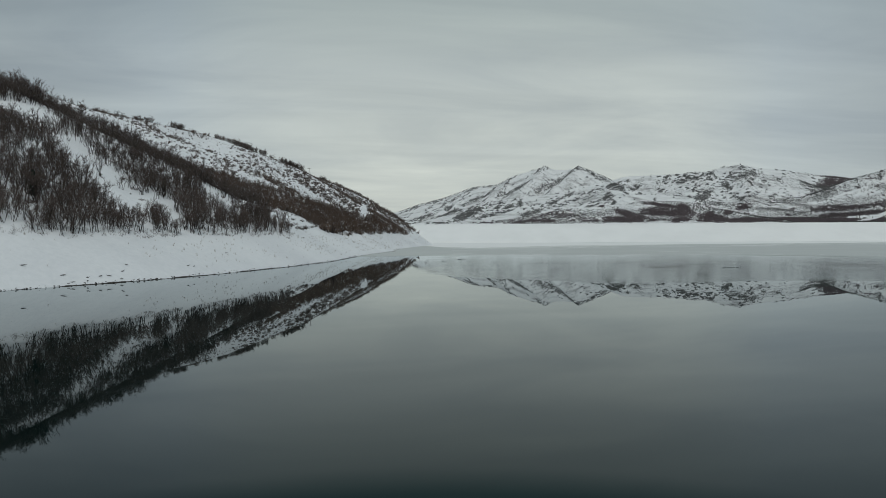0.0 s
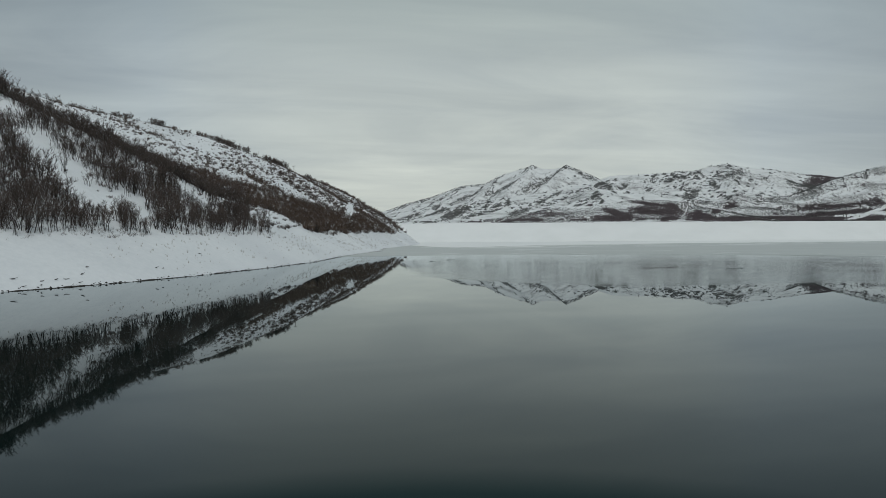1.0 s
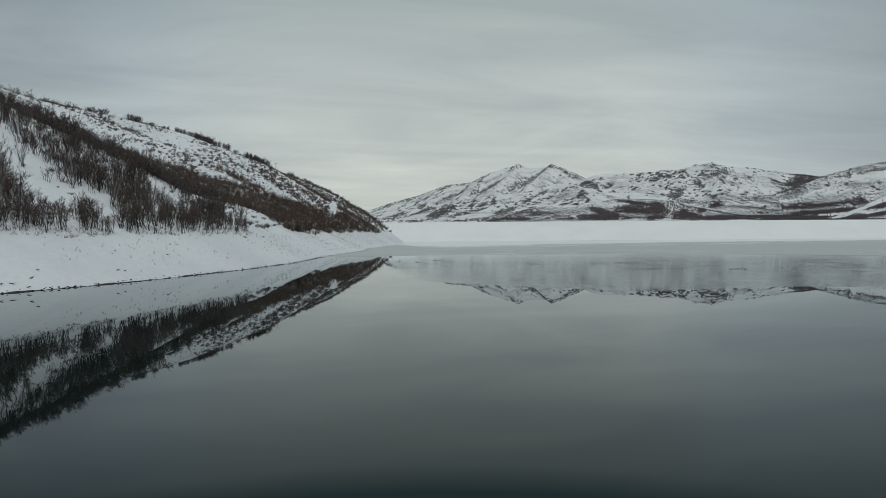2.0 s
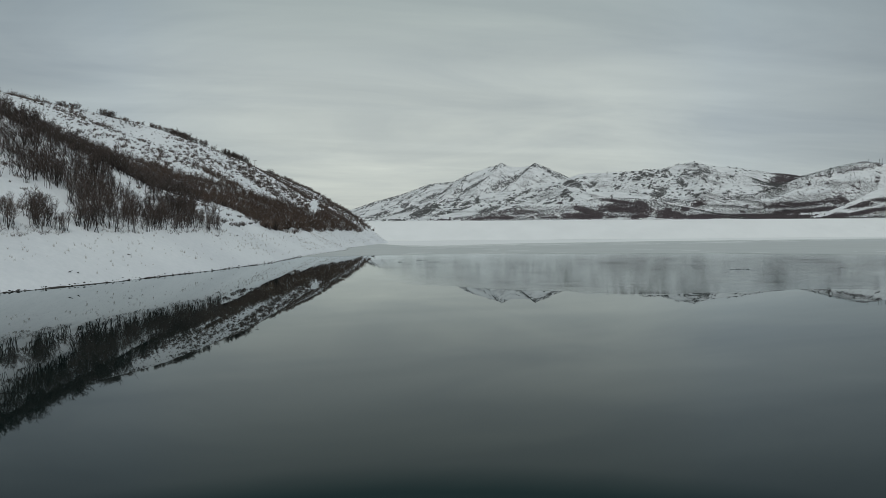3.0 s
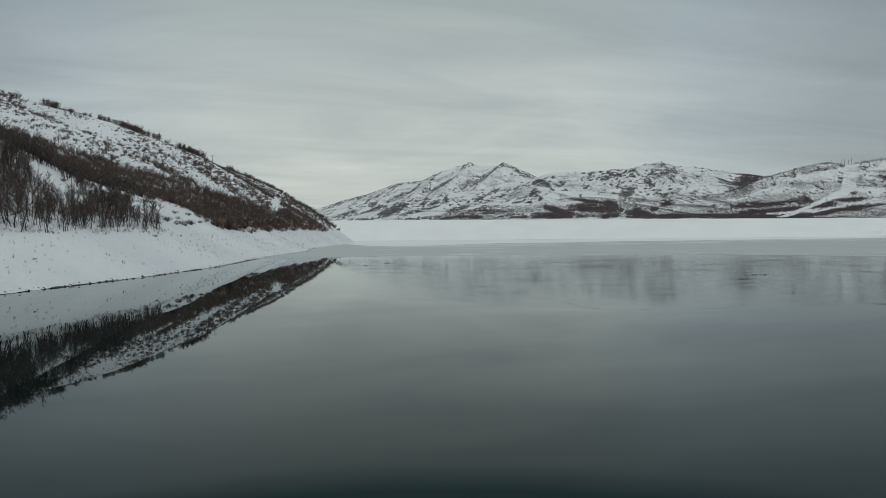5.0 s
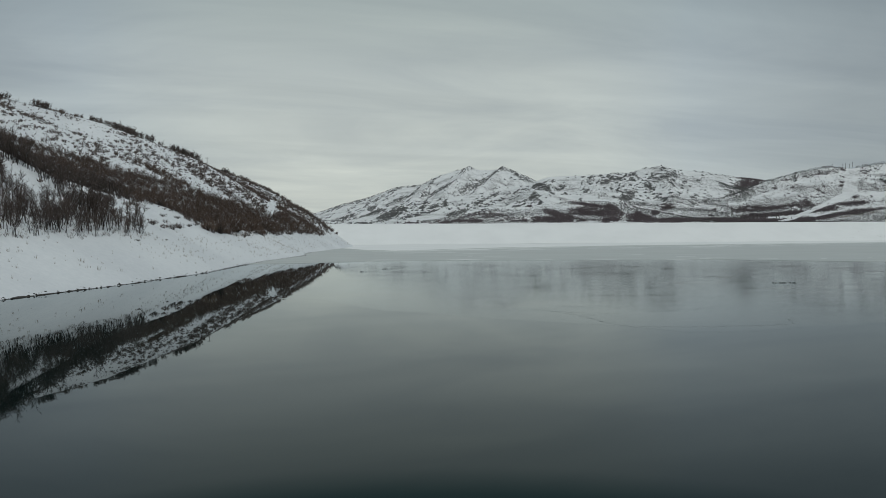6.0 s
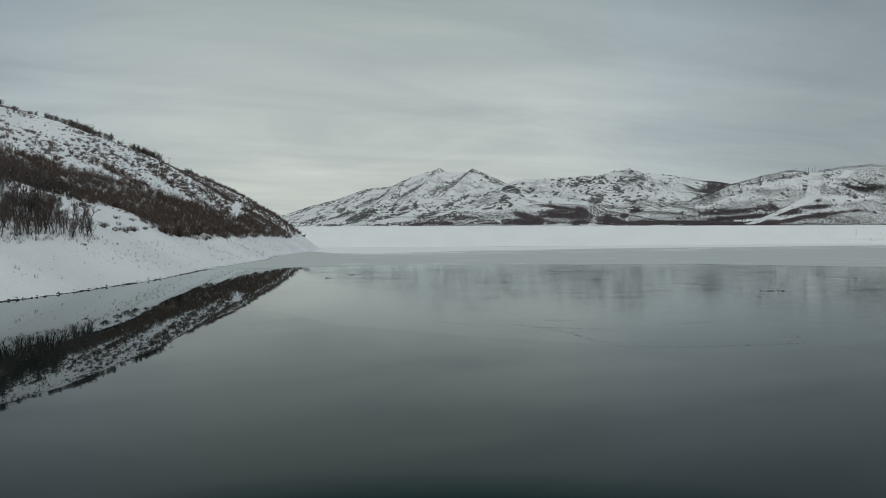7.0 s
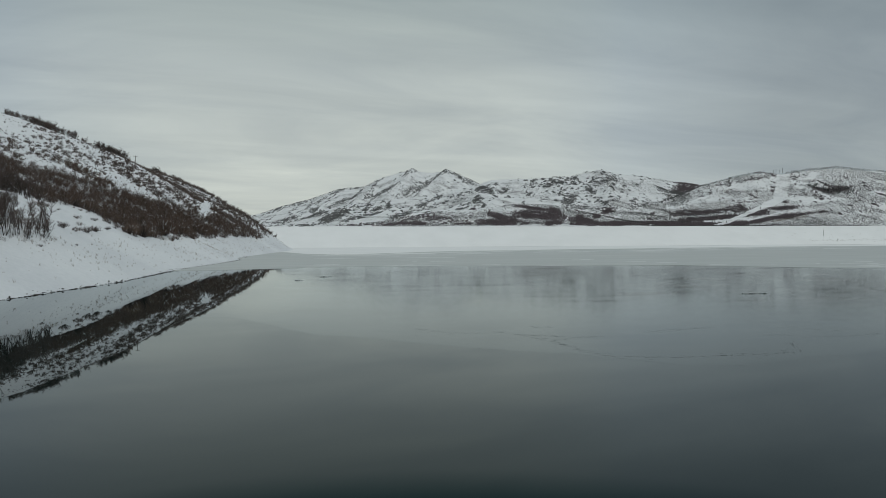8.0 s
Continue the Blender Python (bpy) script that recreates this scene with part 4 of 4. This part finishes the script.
def clumps(r, centres, shrub):
    """Places for shrubs inside ragged clumps (x, y, half length, half width, way in degrees, fullness)."""
    xs, ys, need = [], [], []
    for cx, cy, ra, rb, way, full in centres:
        n = int(min(4000, 3.14 * ra * rb * full * (2.3 if full >= 0.75 and cy < 1700 else 1.15) / shrub ** 2)) + 2
        q, t = np.sqrt(r.rand(n)) * (0.6 + 0.8 * r.rand(n)), r.rand(n) * 6.283
        a, b, c, d = ra * q * np.cos(t), rb * q * np.sin(t), math.cos(radians(way)), math.sin(radians(way))
        xs.append(cx + a * c - b * d)
        ys.append(cy + a * d + b * c)
        need.append(np.full(n, 0.62 - (0.38 if cy < 1700 else 0.32) * full))
    x, y, need = np.concatenate(xs), np.concatenate(ys), np.concatenate(need)
    keep = (r.rand(len(x)) < clear_ways(x, y)) & (fractal(x / 11, y / 26, 232, 3) > need)
    return x[keep], y[keep], shrub * (0.55 + 0.85 * r.rand(keep.sum()))


def random_clumps(r, n, x0, x1, y0, y1, ra, rb):
    out = []
    while len(out) < n:
        x, y = r.uniform(x0, x1), r.uniform(y0, y1)
        if fractal(np.array([x / 150]), np.array([y / 200]), 235, 3)[0] > 0.30 + 0.4 * r.rand():
            k = r.rand() ** 1.7
            out.append((x, y, rb[0] + (rb[1] - rb[0]) * k, ra[0] + (ra[1] - ra[0]) * k, r.uniform(55, 85), r.uniform(0.6, 1.0)))
    return out


def along_lines(r, lines, step, spread):
    out = []
    for pts in lines:
        for (x1, y1), (x2, y2) in zip(pts, pts[1:]):
            n = int(math.hypot(x2 - x1, y2 - y1) / step)
            for i in range(n):
                t = (i + r.rand()) / n
                if r.rand() < 0.75:
                    out.append((x1 + (x2 - x1) * t + r.normal(0, spread), y1 + (y2 - y1) * t, r.uniform(1.0, 3.0) * spread, r.uniform(0.4, 1.2) * spread, 70, 0.85))
    return out


def grid_places(r, x0, x1, y0, y1, step, density):
    gx, gy = np.meshgrid(np.arange(x0, x1, step), np.arange(y0, y1, step))
    gx, gy = gx.ravel() + (r.rand(gx.size) - 0.5) * step * 1.4, gy.ravel() + (r.rand(gx.size) - 0.5) * step * 1.4
    keep = (gx < gy * 0.98) & (gx > -0.13 * gy) & (r.rand(gx.size) < density(gx, gy))
    return gx[keep], gy[keep], step * (0.42 + 0.5 * r.rand(keep.sum()))


def plant_range():
    r = np.random.RandomState(305)
    centres = FOOT_BRUSH + [p for p in SHOULDER_BRUSH if p[0] > 1050] + random_clumps(r, 60, 0, 1000, 1220, 1680, (2, 6), (4, 14)) + random_clumps(r, 120, 640, 1400, 1400, 1780, (2, 6), (4, 14)) + along_lines(r, [FOOT_LINE], 12, 6)
    x, y, s = clumps(r, centres, 2.6)
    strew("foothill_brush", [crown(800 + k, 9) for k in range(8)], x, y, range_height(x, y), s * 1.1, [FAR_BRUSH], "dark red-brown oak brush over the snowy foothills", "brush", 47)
    centres = [p for p in SHOULDER_BRUSH if p[0] <= 1050] + random_clumps(r, 800, -120, 1330, 1740, 2335, (1.5, 5), (4, 15)) + random_clumps(r, 110, 450, 1000, 2180, 2338, (3, 7), (5, 16))
    x, y, s = clumps(r, centres, 2.9)
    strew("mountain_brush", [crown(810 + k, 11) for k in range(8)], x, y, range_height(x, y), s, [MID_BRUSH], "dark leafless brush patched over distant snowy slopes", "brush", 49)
    crests = [[(361, 3880), (250, 3450)], [(158, 3890), (60, 3550)], [(283, 3880), (200, 3600)]]
    centres = PEAK_BRUSH + along_lines(r, crests, 24, 7) + random_clumps(r, 190, -300, 800, 3150, 3890, (3, 7), (8, 24)) + along_lines(r, [[(-260, 3890), (-13, 3893), (158, 3893), (300, 3893)], [(480, 3893), (560, 3893)]], 9, 5)
    x, y, s = clumps(r, centres, 4.2)
    # the peaks' brush carries distance haze in its grey colour
    strew("peak_brush", [crown(815 + k, 10) for k in range(8)], x, y, range_height(x, y), s, [PALE_BRUSH], "brush along the high peaks' spurs, greyed by painted haze", "brush", 50)
    sage = lambda x, y: 1.0 * smooth(0.28, 0.52, fractal(x / 90, y / 90, 234, 3)) * clear_ways(x, y)
    x, y, s = grid_places(r, 620, 1750, 1280, 1815, 3.9, sage)
    x2, y2, s2 = grid_places(r, 100, 700, 1180, 1480, 3.5, lambda x, y: 0.8 * sage(x, y))
    x3, y3, s3 = grid_places(r, 300, 1000, 1480, 1760, 5.6, lambda x, y: 0.8 * sage(x, y))
    x4, y4, s4 = grid_places(r, 420, 1120, 1760, 2260, 6.4, lambda x, y: 0.55 * smooth(0.40, 0.58, fractal(x / 70, y / 120, 236, 3)))
    x, y, s = np.concatenate([x, x2, x3, x4]), np.concatenate([y, y2, y3, y4]), np.concatenate([s, s2, 0.6 * s3, 0.55 * s4])
    strew("sagebrush", [crown(830 + k, 6, 0.6) for k in range(6)], x, y, range_height(x, y), s * 0.92, [SAGE], "grey sagebrush speckling the snowy hill by the ski run", "sagebrush", 51)
    n = 300
    x, y = np.concatenate([r.normal(1270, 30, 230), r.normal(820, 70, 70)]), np.concatenate([r.normal(1622, 30, 230), r.normal(1520, 45, 70)])
    strew("conifers", [conifer(820 + k) for k in range(5)], x, y, range_height(x, y), (3.0 + 4.5 * r.rand(n)) * np.where(x > 1100, 1.0, 0.8), [BARK, NEEDLE], "scattered dark conifers on the distant snowy hillside", "conifers", 48)
    x = r.uniform(935, 1045, 700)
    y = np.interp(x, [c[0] for c in GRASS_LINE], [c[1] for c in GRASS_LINE]) + r.normal(0, 4, 700)
    strew("dry_grass", [tuft(840 + k, 8, 1.0) for k in range(4)], x, y, range_height(x, y), 1.2 + 1.4 * r.rand(700), [GRASS], "strip of yellow dry grass along the foothill", "grass", 52)


plant_range()


# ---- small things ----
def tube(bm, a, b, ra, rb, sides=8):
    a, b = Vector(a), Vector(b)
    m = Matrix.Translation((a + b) / 2) @ (b - a).to_track_quat("Z", "Y").to_matrix().to_4x4()
    bmesh.ops.create_cone(bm, cap_ends=True, segments=sides, radius1=ra, radius2=rb, depth=(b - a).length, matrix=m)


def block(bm, centre, size):
    bmesh.ops.create_cube(bm, size=1.0, matrix=Matrix.Translation(centre) @ Matrix.Diagonal((*size, 1)))


def piece(name, draw, mat, parent=None, label=""):
    bm = bmesh.new()
    draw(bm)
    me = bpy.data.meshes.new(name)
    bm.to_mesh(me)
    bm.free()
    me.materials.append(mat)
    return part(name, me, parent, label)


def utility_pole(x, y, h):
    pole = tagged(new("utility_pole"), "weathered wooden utility pole with one crossarm on the ridge", "pole")
    pole.location = (x, y, hill_z(x, y) - 0.3)
    piece("pole", lambda bm: tube(bm, (0, 0, 0), (0, 0, h), 0.17, 0.12), WOOD, pole)
    arm = piece("crossarm", lambda bm: block(bm, (0, -0.14, h - 0.35), (2.4, 0.14, 0.16)), WOOD, pole)
    for k in (-1.05, -0.5, 0.5, 1.05):
        piece("insulator", lambda bm: tube(bm, (k, -0.14, h - 0.27), (k, -0.14, h - 0.08), 0.06, 0.045, 6), STONE, arm)
    return pole


utility_pole(-101.9, 528.6, 6.0)


def mast(x, y, h, w):
    z = float(range_height(np.array([x]), np.array([y]))[0])
    thing = tagged(new("radio_mast"), "slender dark radio mast on the snowy hilltop", "mast", "radio masts on the hilltop")
    thing.location = (x, y, z - 1)
    piece("mast_pole", lambda bm: tube(bm, (0, 0, 0), (0, 0, h), w, w * 0.55, 6), STONE, thing)
    for k in range(3):
        piece("antenna", lambda bm: block(bm, (0.0, -w, h * (0.70 + 0.12 * k)), (w * 3.2, w, h * 0.05)), STONE, thing)
    return thing


for mx, my, mh, mw in ((1200, 1792, 8, 0.35), (1229, 1792, 10, 0.4), (1237, 1793, 12, 0.4), (1249, 1794, 10, 0.4), (1257, 1794, 14, 0.5)):
    mast(mx, my, mh, mw)


def marker_post(x, y, h):
    z = float(dam_height(np.array([x]), np.array([y]))[0])
    post = tagged(new("marker_post"), "thin dark marker post standing in dam-face snow", "post", "posts on the dam face")
    post.location = (x, y, z - 0.2)
    piece("post", lambda bm: tube(bm, (0, 0, 0), (0, 0, h), 0.16, 0.12, 6), WOOD, post)
    piece("plate", lambda bm: block(bm, (0, -0.18, h - 0.8), (0.9, 0.06, 0.7)), STONE, post)


for px, py, ph in ((540, 744, 6.5), (546, 730, 3.2), (617, 738, 2.4)):
    marker_post(px, py, ph)


def dam_tufts():
    r = np.random.RandomState(61)
    x, y = np.concatenate([r.uniform(515, 720, 150), r.uniform(480, 720, 60)]), np.concatenate([r.normal(733, 1.6, 150), r.uniform(730, 760, 60)])
    strew("dam_weeds", [bush(850 + k, 1.0, 16, 0.10, 0.8, 0.1) for k in range(4)], x, y, dam_height(x, y), 0.5 + 0.9 * r.rand(210), [BARK, GRASS, FROST], "dry weeds poking through snow at the dam's foot", "weeds", 53)


dam_tufts()


# ---- floating ice, cracks and drift ----
ICE_CHIP, cn, cl, cb = material("broken_ice")
cl(ramp_of(cn, cl, tex_noise(cn, cl, 2.2, 4.0), [(0.45, (0.03, 0.035, 0.035)), (0.53, (0.55, 0.58, 0.59)), (0.75, (0.74, 0.77, 0.78))]), cb.inputs["Base Color"])
cb.inputs["Roughness"].default_value = 0.35


def ice_raft(x, y, length, depth, seed):
    """Broken plates of ice pushed up on one another."""
    r = random.Random(seed)
    raft = tagged(new("ice_raft"), "small raft of broken ice plates frozen into the film", "ice", "rafts of broken ice")
    raft.location = (x, y, 0.012)
    for k in range(r.randint(10, 14)):
        def draw(bm):
            n = r.randint(5, 7)
            cx, cy = r.uniform(-0.5, 0.5) * length, r.uniform(-0.5, 0.5) * depth
            w, lift = r.uniform(0.07, 0.20) * length, r.uniform(0.03, 0.15)
            ring = [bm.verts.new((cx + w * r.uniform(0.6, 1.1) * math.cos(i * 6.283 / n), cy + w * 0.7 * r.uniform(0.6, 1.1) * math.sin(i * 6.283 / n), lift + r.uniform(-0.05, 0.05))) for i in range(n)]
            top = bm.faces.new(ring)
            ext = bmesh.ops.extrude_face_region(bm, geom=[top])
            for v in ext["geom"]:
                if isinstance(v, bmesh.types.BMVert):
                    v.co.z = -0.02
            bmesh.ops.recalc_face_normals(bm, faces=bm.faces)
        piece("ice_plate", draw, ICE_CHIP, raft)
    return raft


# the last two rafts stand in for broken bits of the hill's reflection
for n, (ix, iy, il, idp) in enumerate(((70.6, 175.0, 3.4, 1.6), (-0.4, 227.5, 1.8, 0.8), (5.2, 240.3, 2.6, 1.0))):
    ice_raft(ix, iy, il, idp, 90 + n)


def crack(v, f, pts, seed, width=0.09, spread=0.5):
    """A refrozen crack: a broken wandering line of low dark welts, with flakes beside it."""
    r = random.Random(seed)

    def flake(x, y, length, w, turn):
        b = len(v)
        for t, h in ((-0.5, 0.0), (-0.2, 0.8), (0.2, 1.0), (0.5, 0.0)):
            cx, cy = x + t * length, y + t * length * turn + r.uniform(-0.03, 0.03)
            v.extend([(cx, cy - h * w / 2, 0.0125), (cx, cy, 0.0135), (cx, cy + h * w / 2, 0.0125)])
        for k in (0, 3, 6):
            f.extend([(b + k, b + k + 3, b + k + 4, b + k + 1), (b + k + 1, b + k + 4, b + k + 5, b + k + 2)])

    for (x1, y1), (x2, y2) in zip(pts, pts[1:]):
        n = max(2, int(math.hypot(x2 - x1, y2 - y1) / 0.22))
        turn = max(-1.5, min(1.5, (y2 - y1) / (abs(x2 - x1) + 0.1) * (1 if x2 > x1 else -1)))
        for i in range(n):
            t = (i + r.random()) / n
            x, y = x1 + (x2 - x1) * t, y1 + (y2 - y1) * t
            if r.random() < 0.55:
                flake(x + r.uniform(-0.2, 0.2), y + r.gauss(0, 0.14), r.uniform(0.15, 0.6), width * r.uniform(0.2, 0.9), turn)
            for k in range(r.choice((0, 1, 1, 2))):
                flake(x + r.gauss(0, 0.5), y + r.gauss(0, spread), r.uniform(0.10, 0.45), width * r.uniform(0.15, 0.7), 0.5 * turn)


CRACK, kn, kl, kb = material("crack_ice")
kl(ramp_of(kn, kl, tex_noise(kn, kl, 1.4, 3.0), [(0.3, (0.08, 0.095, 0.095)), (0.7, (0.20, 0.22, 0.22))]), kb.inputs["Base Color"])
kb.inputs["Roughness"].default_value = 0.5
crack_v, crack_f = [], []
for n, pts in enumerate((
    [(12.3, 144.0), (15.2, 139.9), (18.9, 139.2)],
    [(19.3, 140.7), (21.4, 136.7), (22.9, 132.4)],
    [(22.9, 132.4), (23.2, 128.6), (24.4, 124.7), (27.1, 123.7), (30.5, 123.2), (33.8, 123.3)],
    [(33.8, 123.3), (37.1, 123.2), (39.9, 123.9), (42.6, 128.6)],
    [(43.1, 132.8), (45.6, 131.9), (47.8, 130.3), (52.3, 130.8), (54.9, 131.8)],
    [(48.8, 143.3), (47.8, 138.1), (50.1, 135.3), (52.3, 133.6)],
    [(23.6, 133.7), (25.5, 134.7), (27.6, 135.0)],
    [(23.4, 142.9), (26.0, 141.9)],
    [(20.7, 138.0), (24.8, 135.6)],
    [(32.3, 136.3), (37.3, 138.1), (41.2, 138.6)],
)):
    crack(crack_v, crack_f, pts, 120 + n)
tagged(new("ice_cracks", raw_mesh("ice_cracks", np.array(crack_v), np.array(crack_f), CRACK)), "thin dark broken cracks wandering through the new ice", "cracks", kind="stuff")


def snow_streaks():
    """Long thin drifts of blown snow lying on the grey ice."""
    r = np.random.RandomState(63)
    v, f = [], []
    for k in range(170):
        far = r.rand() < 0.82
        x = r.uniform(-10, 420) if far else r.uniform(0, 200)
        near_y, far_y = np.interp(x, GREY_X, GREY_Y), np.interp(x, WHITE_X, WHITE_Y)
        y = (far_y - 6 - 90 * r.rand() ** 2) if far else near_y + 1 + 60 * r.rand() ** 2
        if y < near_y + 1:
            continue
        length, w = r.uniform(3, 22) * (1.5 if far else 0.5), r.uniform(0.3, 1.3) * (1.5 if far else 0.5)
        n, b = 9, len(v)
        for i in range(n):
            t = i / (n - 1)
            h = w * math.sin(math.pi * t) ** 0.6 * r.uniform(0.5, 1.1) + 0.02
            cy = y + 0.05 * length * (t - 0.5) + r.uniform(-0.2, 0.2)
            v += [(x + length * t, cy - h, 0.052), (x + length * t, cy, 0.052 + 0.05), (x + length * t, cy + h, 0.052)]
            if i:
                c = b + 3 * i
                f += [(c - 3, c, c + 1, c - 2), (c - 2, c + 1, c + 2, c - 1)]
    tagged(new("snow_streaks", raw_mesh("snow_streaks", np.array(v), np.array(f), SNOW_LAKE, smooth_on=True)), "thin streaks of blown snow on grey ice", "snow", kind="stuff")


snow_streaks()


def drift_log(x, y, length, turn, seed):
    r = random.Random(seed)
    log = tagged(new("driftwood"), "dark driftwood branch lying in shore snow", "driftwood", "driftwood on the shore")
    log.location, log.rotation_euler = (x, y, hill_z(x, y) + 0.06), (0, radians(r.uniform(-8, 8)), radians(turn))

    def draw(bm):
        tube(bm, (-length / 2, 0, 0), (0, r.uniform(-0.1, 0.1), 0.08), 0.07, 0.06, 6)
        tube(bm, (0, 0, 0.07), (length / 2, r.uniform(-0.3, 0.3), 0.22), 0.06, 0.02, 6)
    piece("stem", draw, STONE, log)
    for k in range(2):
        piece("branch", lambda bm: tube(bm, (r.uniform(-0.3, 0.3) * length, 0, 0.08), (r.uniform(-0.4, 0.4) * length, r.uniform(-0.5, 0.5), r.uniform(0.1, 0.3)), 0.05, 0.015, 5), STONE, log)


for n, (lx, ly, ll, lt) in enumerate(((-71.6, 119, 1.9, 10), (-66.4, 122, 1.6, 40), (-63.6, 125, 1.0, 20), (-63.2, 124, 1.2, -30), (-62.6, 127.5, 0.9, 60), (-61.8, 129, 1.4, 15), (-61.2, 133.5, 1.3, 70), (-60.2, 130.5, 1.1, 5), (-64.6, 121.5, 1.2, -15), (-55.2, 151, 1.0, 45), (-54.4, 152.2, 0.8, -20), (-53.9, 173, 1.3, 25), (-62, 136.6, 0.8, 30), (-58.6, 131.4, 1.5, 8))):
    drift_log(lx, ly, ll * 0.7, lt, 140 + n)


def lone_conifer(x, y, h):
    v, f, m = conifer(888, 13, 16)
    tree = tagged(new("conifer_tree"), "dark green conifer standing among bare oaks", "tree")
    for name, pick, mat in (("trunk", m == 0, BARK), ("foliage", m == 1, NEEDLE)):
        used, back = np.unique(f[pick], return_inverse=True)
        part(name, raw_mesh(name, v[used] * h, back.reshape(-1, 3), mat), tree)
    tree.location = (x, y, hill_z(x, y))


lone_conifer(-86.0, 147.0, 6.0)

RIPPLE, rn, rl, rb = material("wind_ripples")
rb.inputs["Base Color"].default_value = (0.05, 0.06, 0.06, 1)
rb.inputs["Roughness"].default_value = 0.06
rb.inputs["IOR"].default_value = 1.3
bumped(rn, rl, rb, tex_noise(rn, rl, 1.1, 3.0, 0.6, (0.5, 1.6, 1.0)), 1.0, 0.30)


def ripple_slots(spots):
    """Lens-shaped slots of open, wind-rippled water in the film."""
    r = random.Random(170)
    v, f = [], []
    for x, y, rx, ry in spots:
        for k in range(int(24 * rx)):
            q, a = math.sqrt(r.random()), r.random() * 6.283
            cx, cy = x + rx * q * math.cos(a), y + ry * q * math.sin(a)
            w, h, b = r.uniform(0.3, 1.1) * (1.1 - 0.6 * q), r.uniform(0.08, 0.34) * (1.1 - 0.6 * q), len(v)
            v += [(cx - w, cy, 0.008), (cx - w * 0.3, cy - h, 0.008), (cx + w * 0.5, cy - h * 0.7, 0.008), (cx + w, cy, 0.008), (cx + w * 0.2, cy + h, 0.008), (cx - w * 0.6, cy + h * 0.6, 0.008)]
            f.append((b, b + 1, b + 2, b + 3, b + 4, b + 5))
    tagged(new("ripple_slots", raw_mesh("ripple_slots", np.array(v), np.array(f), RIPPLE)), "slots of open rippled water in the thin ice", "water", kind="stuff")


ripple_slots(((68.0, 192.8, 4.4, 6.5), (108.3, 205.8, 5.0, 8.0), (95.2, 179.1, 4.5, 6.0)))
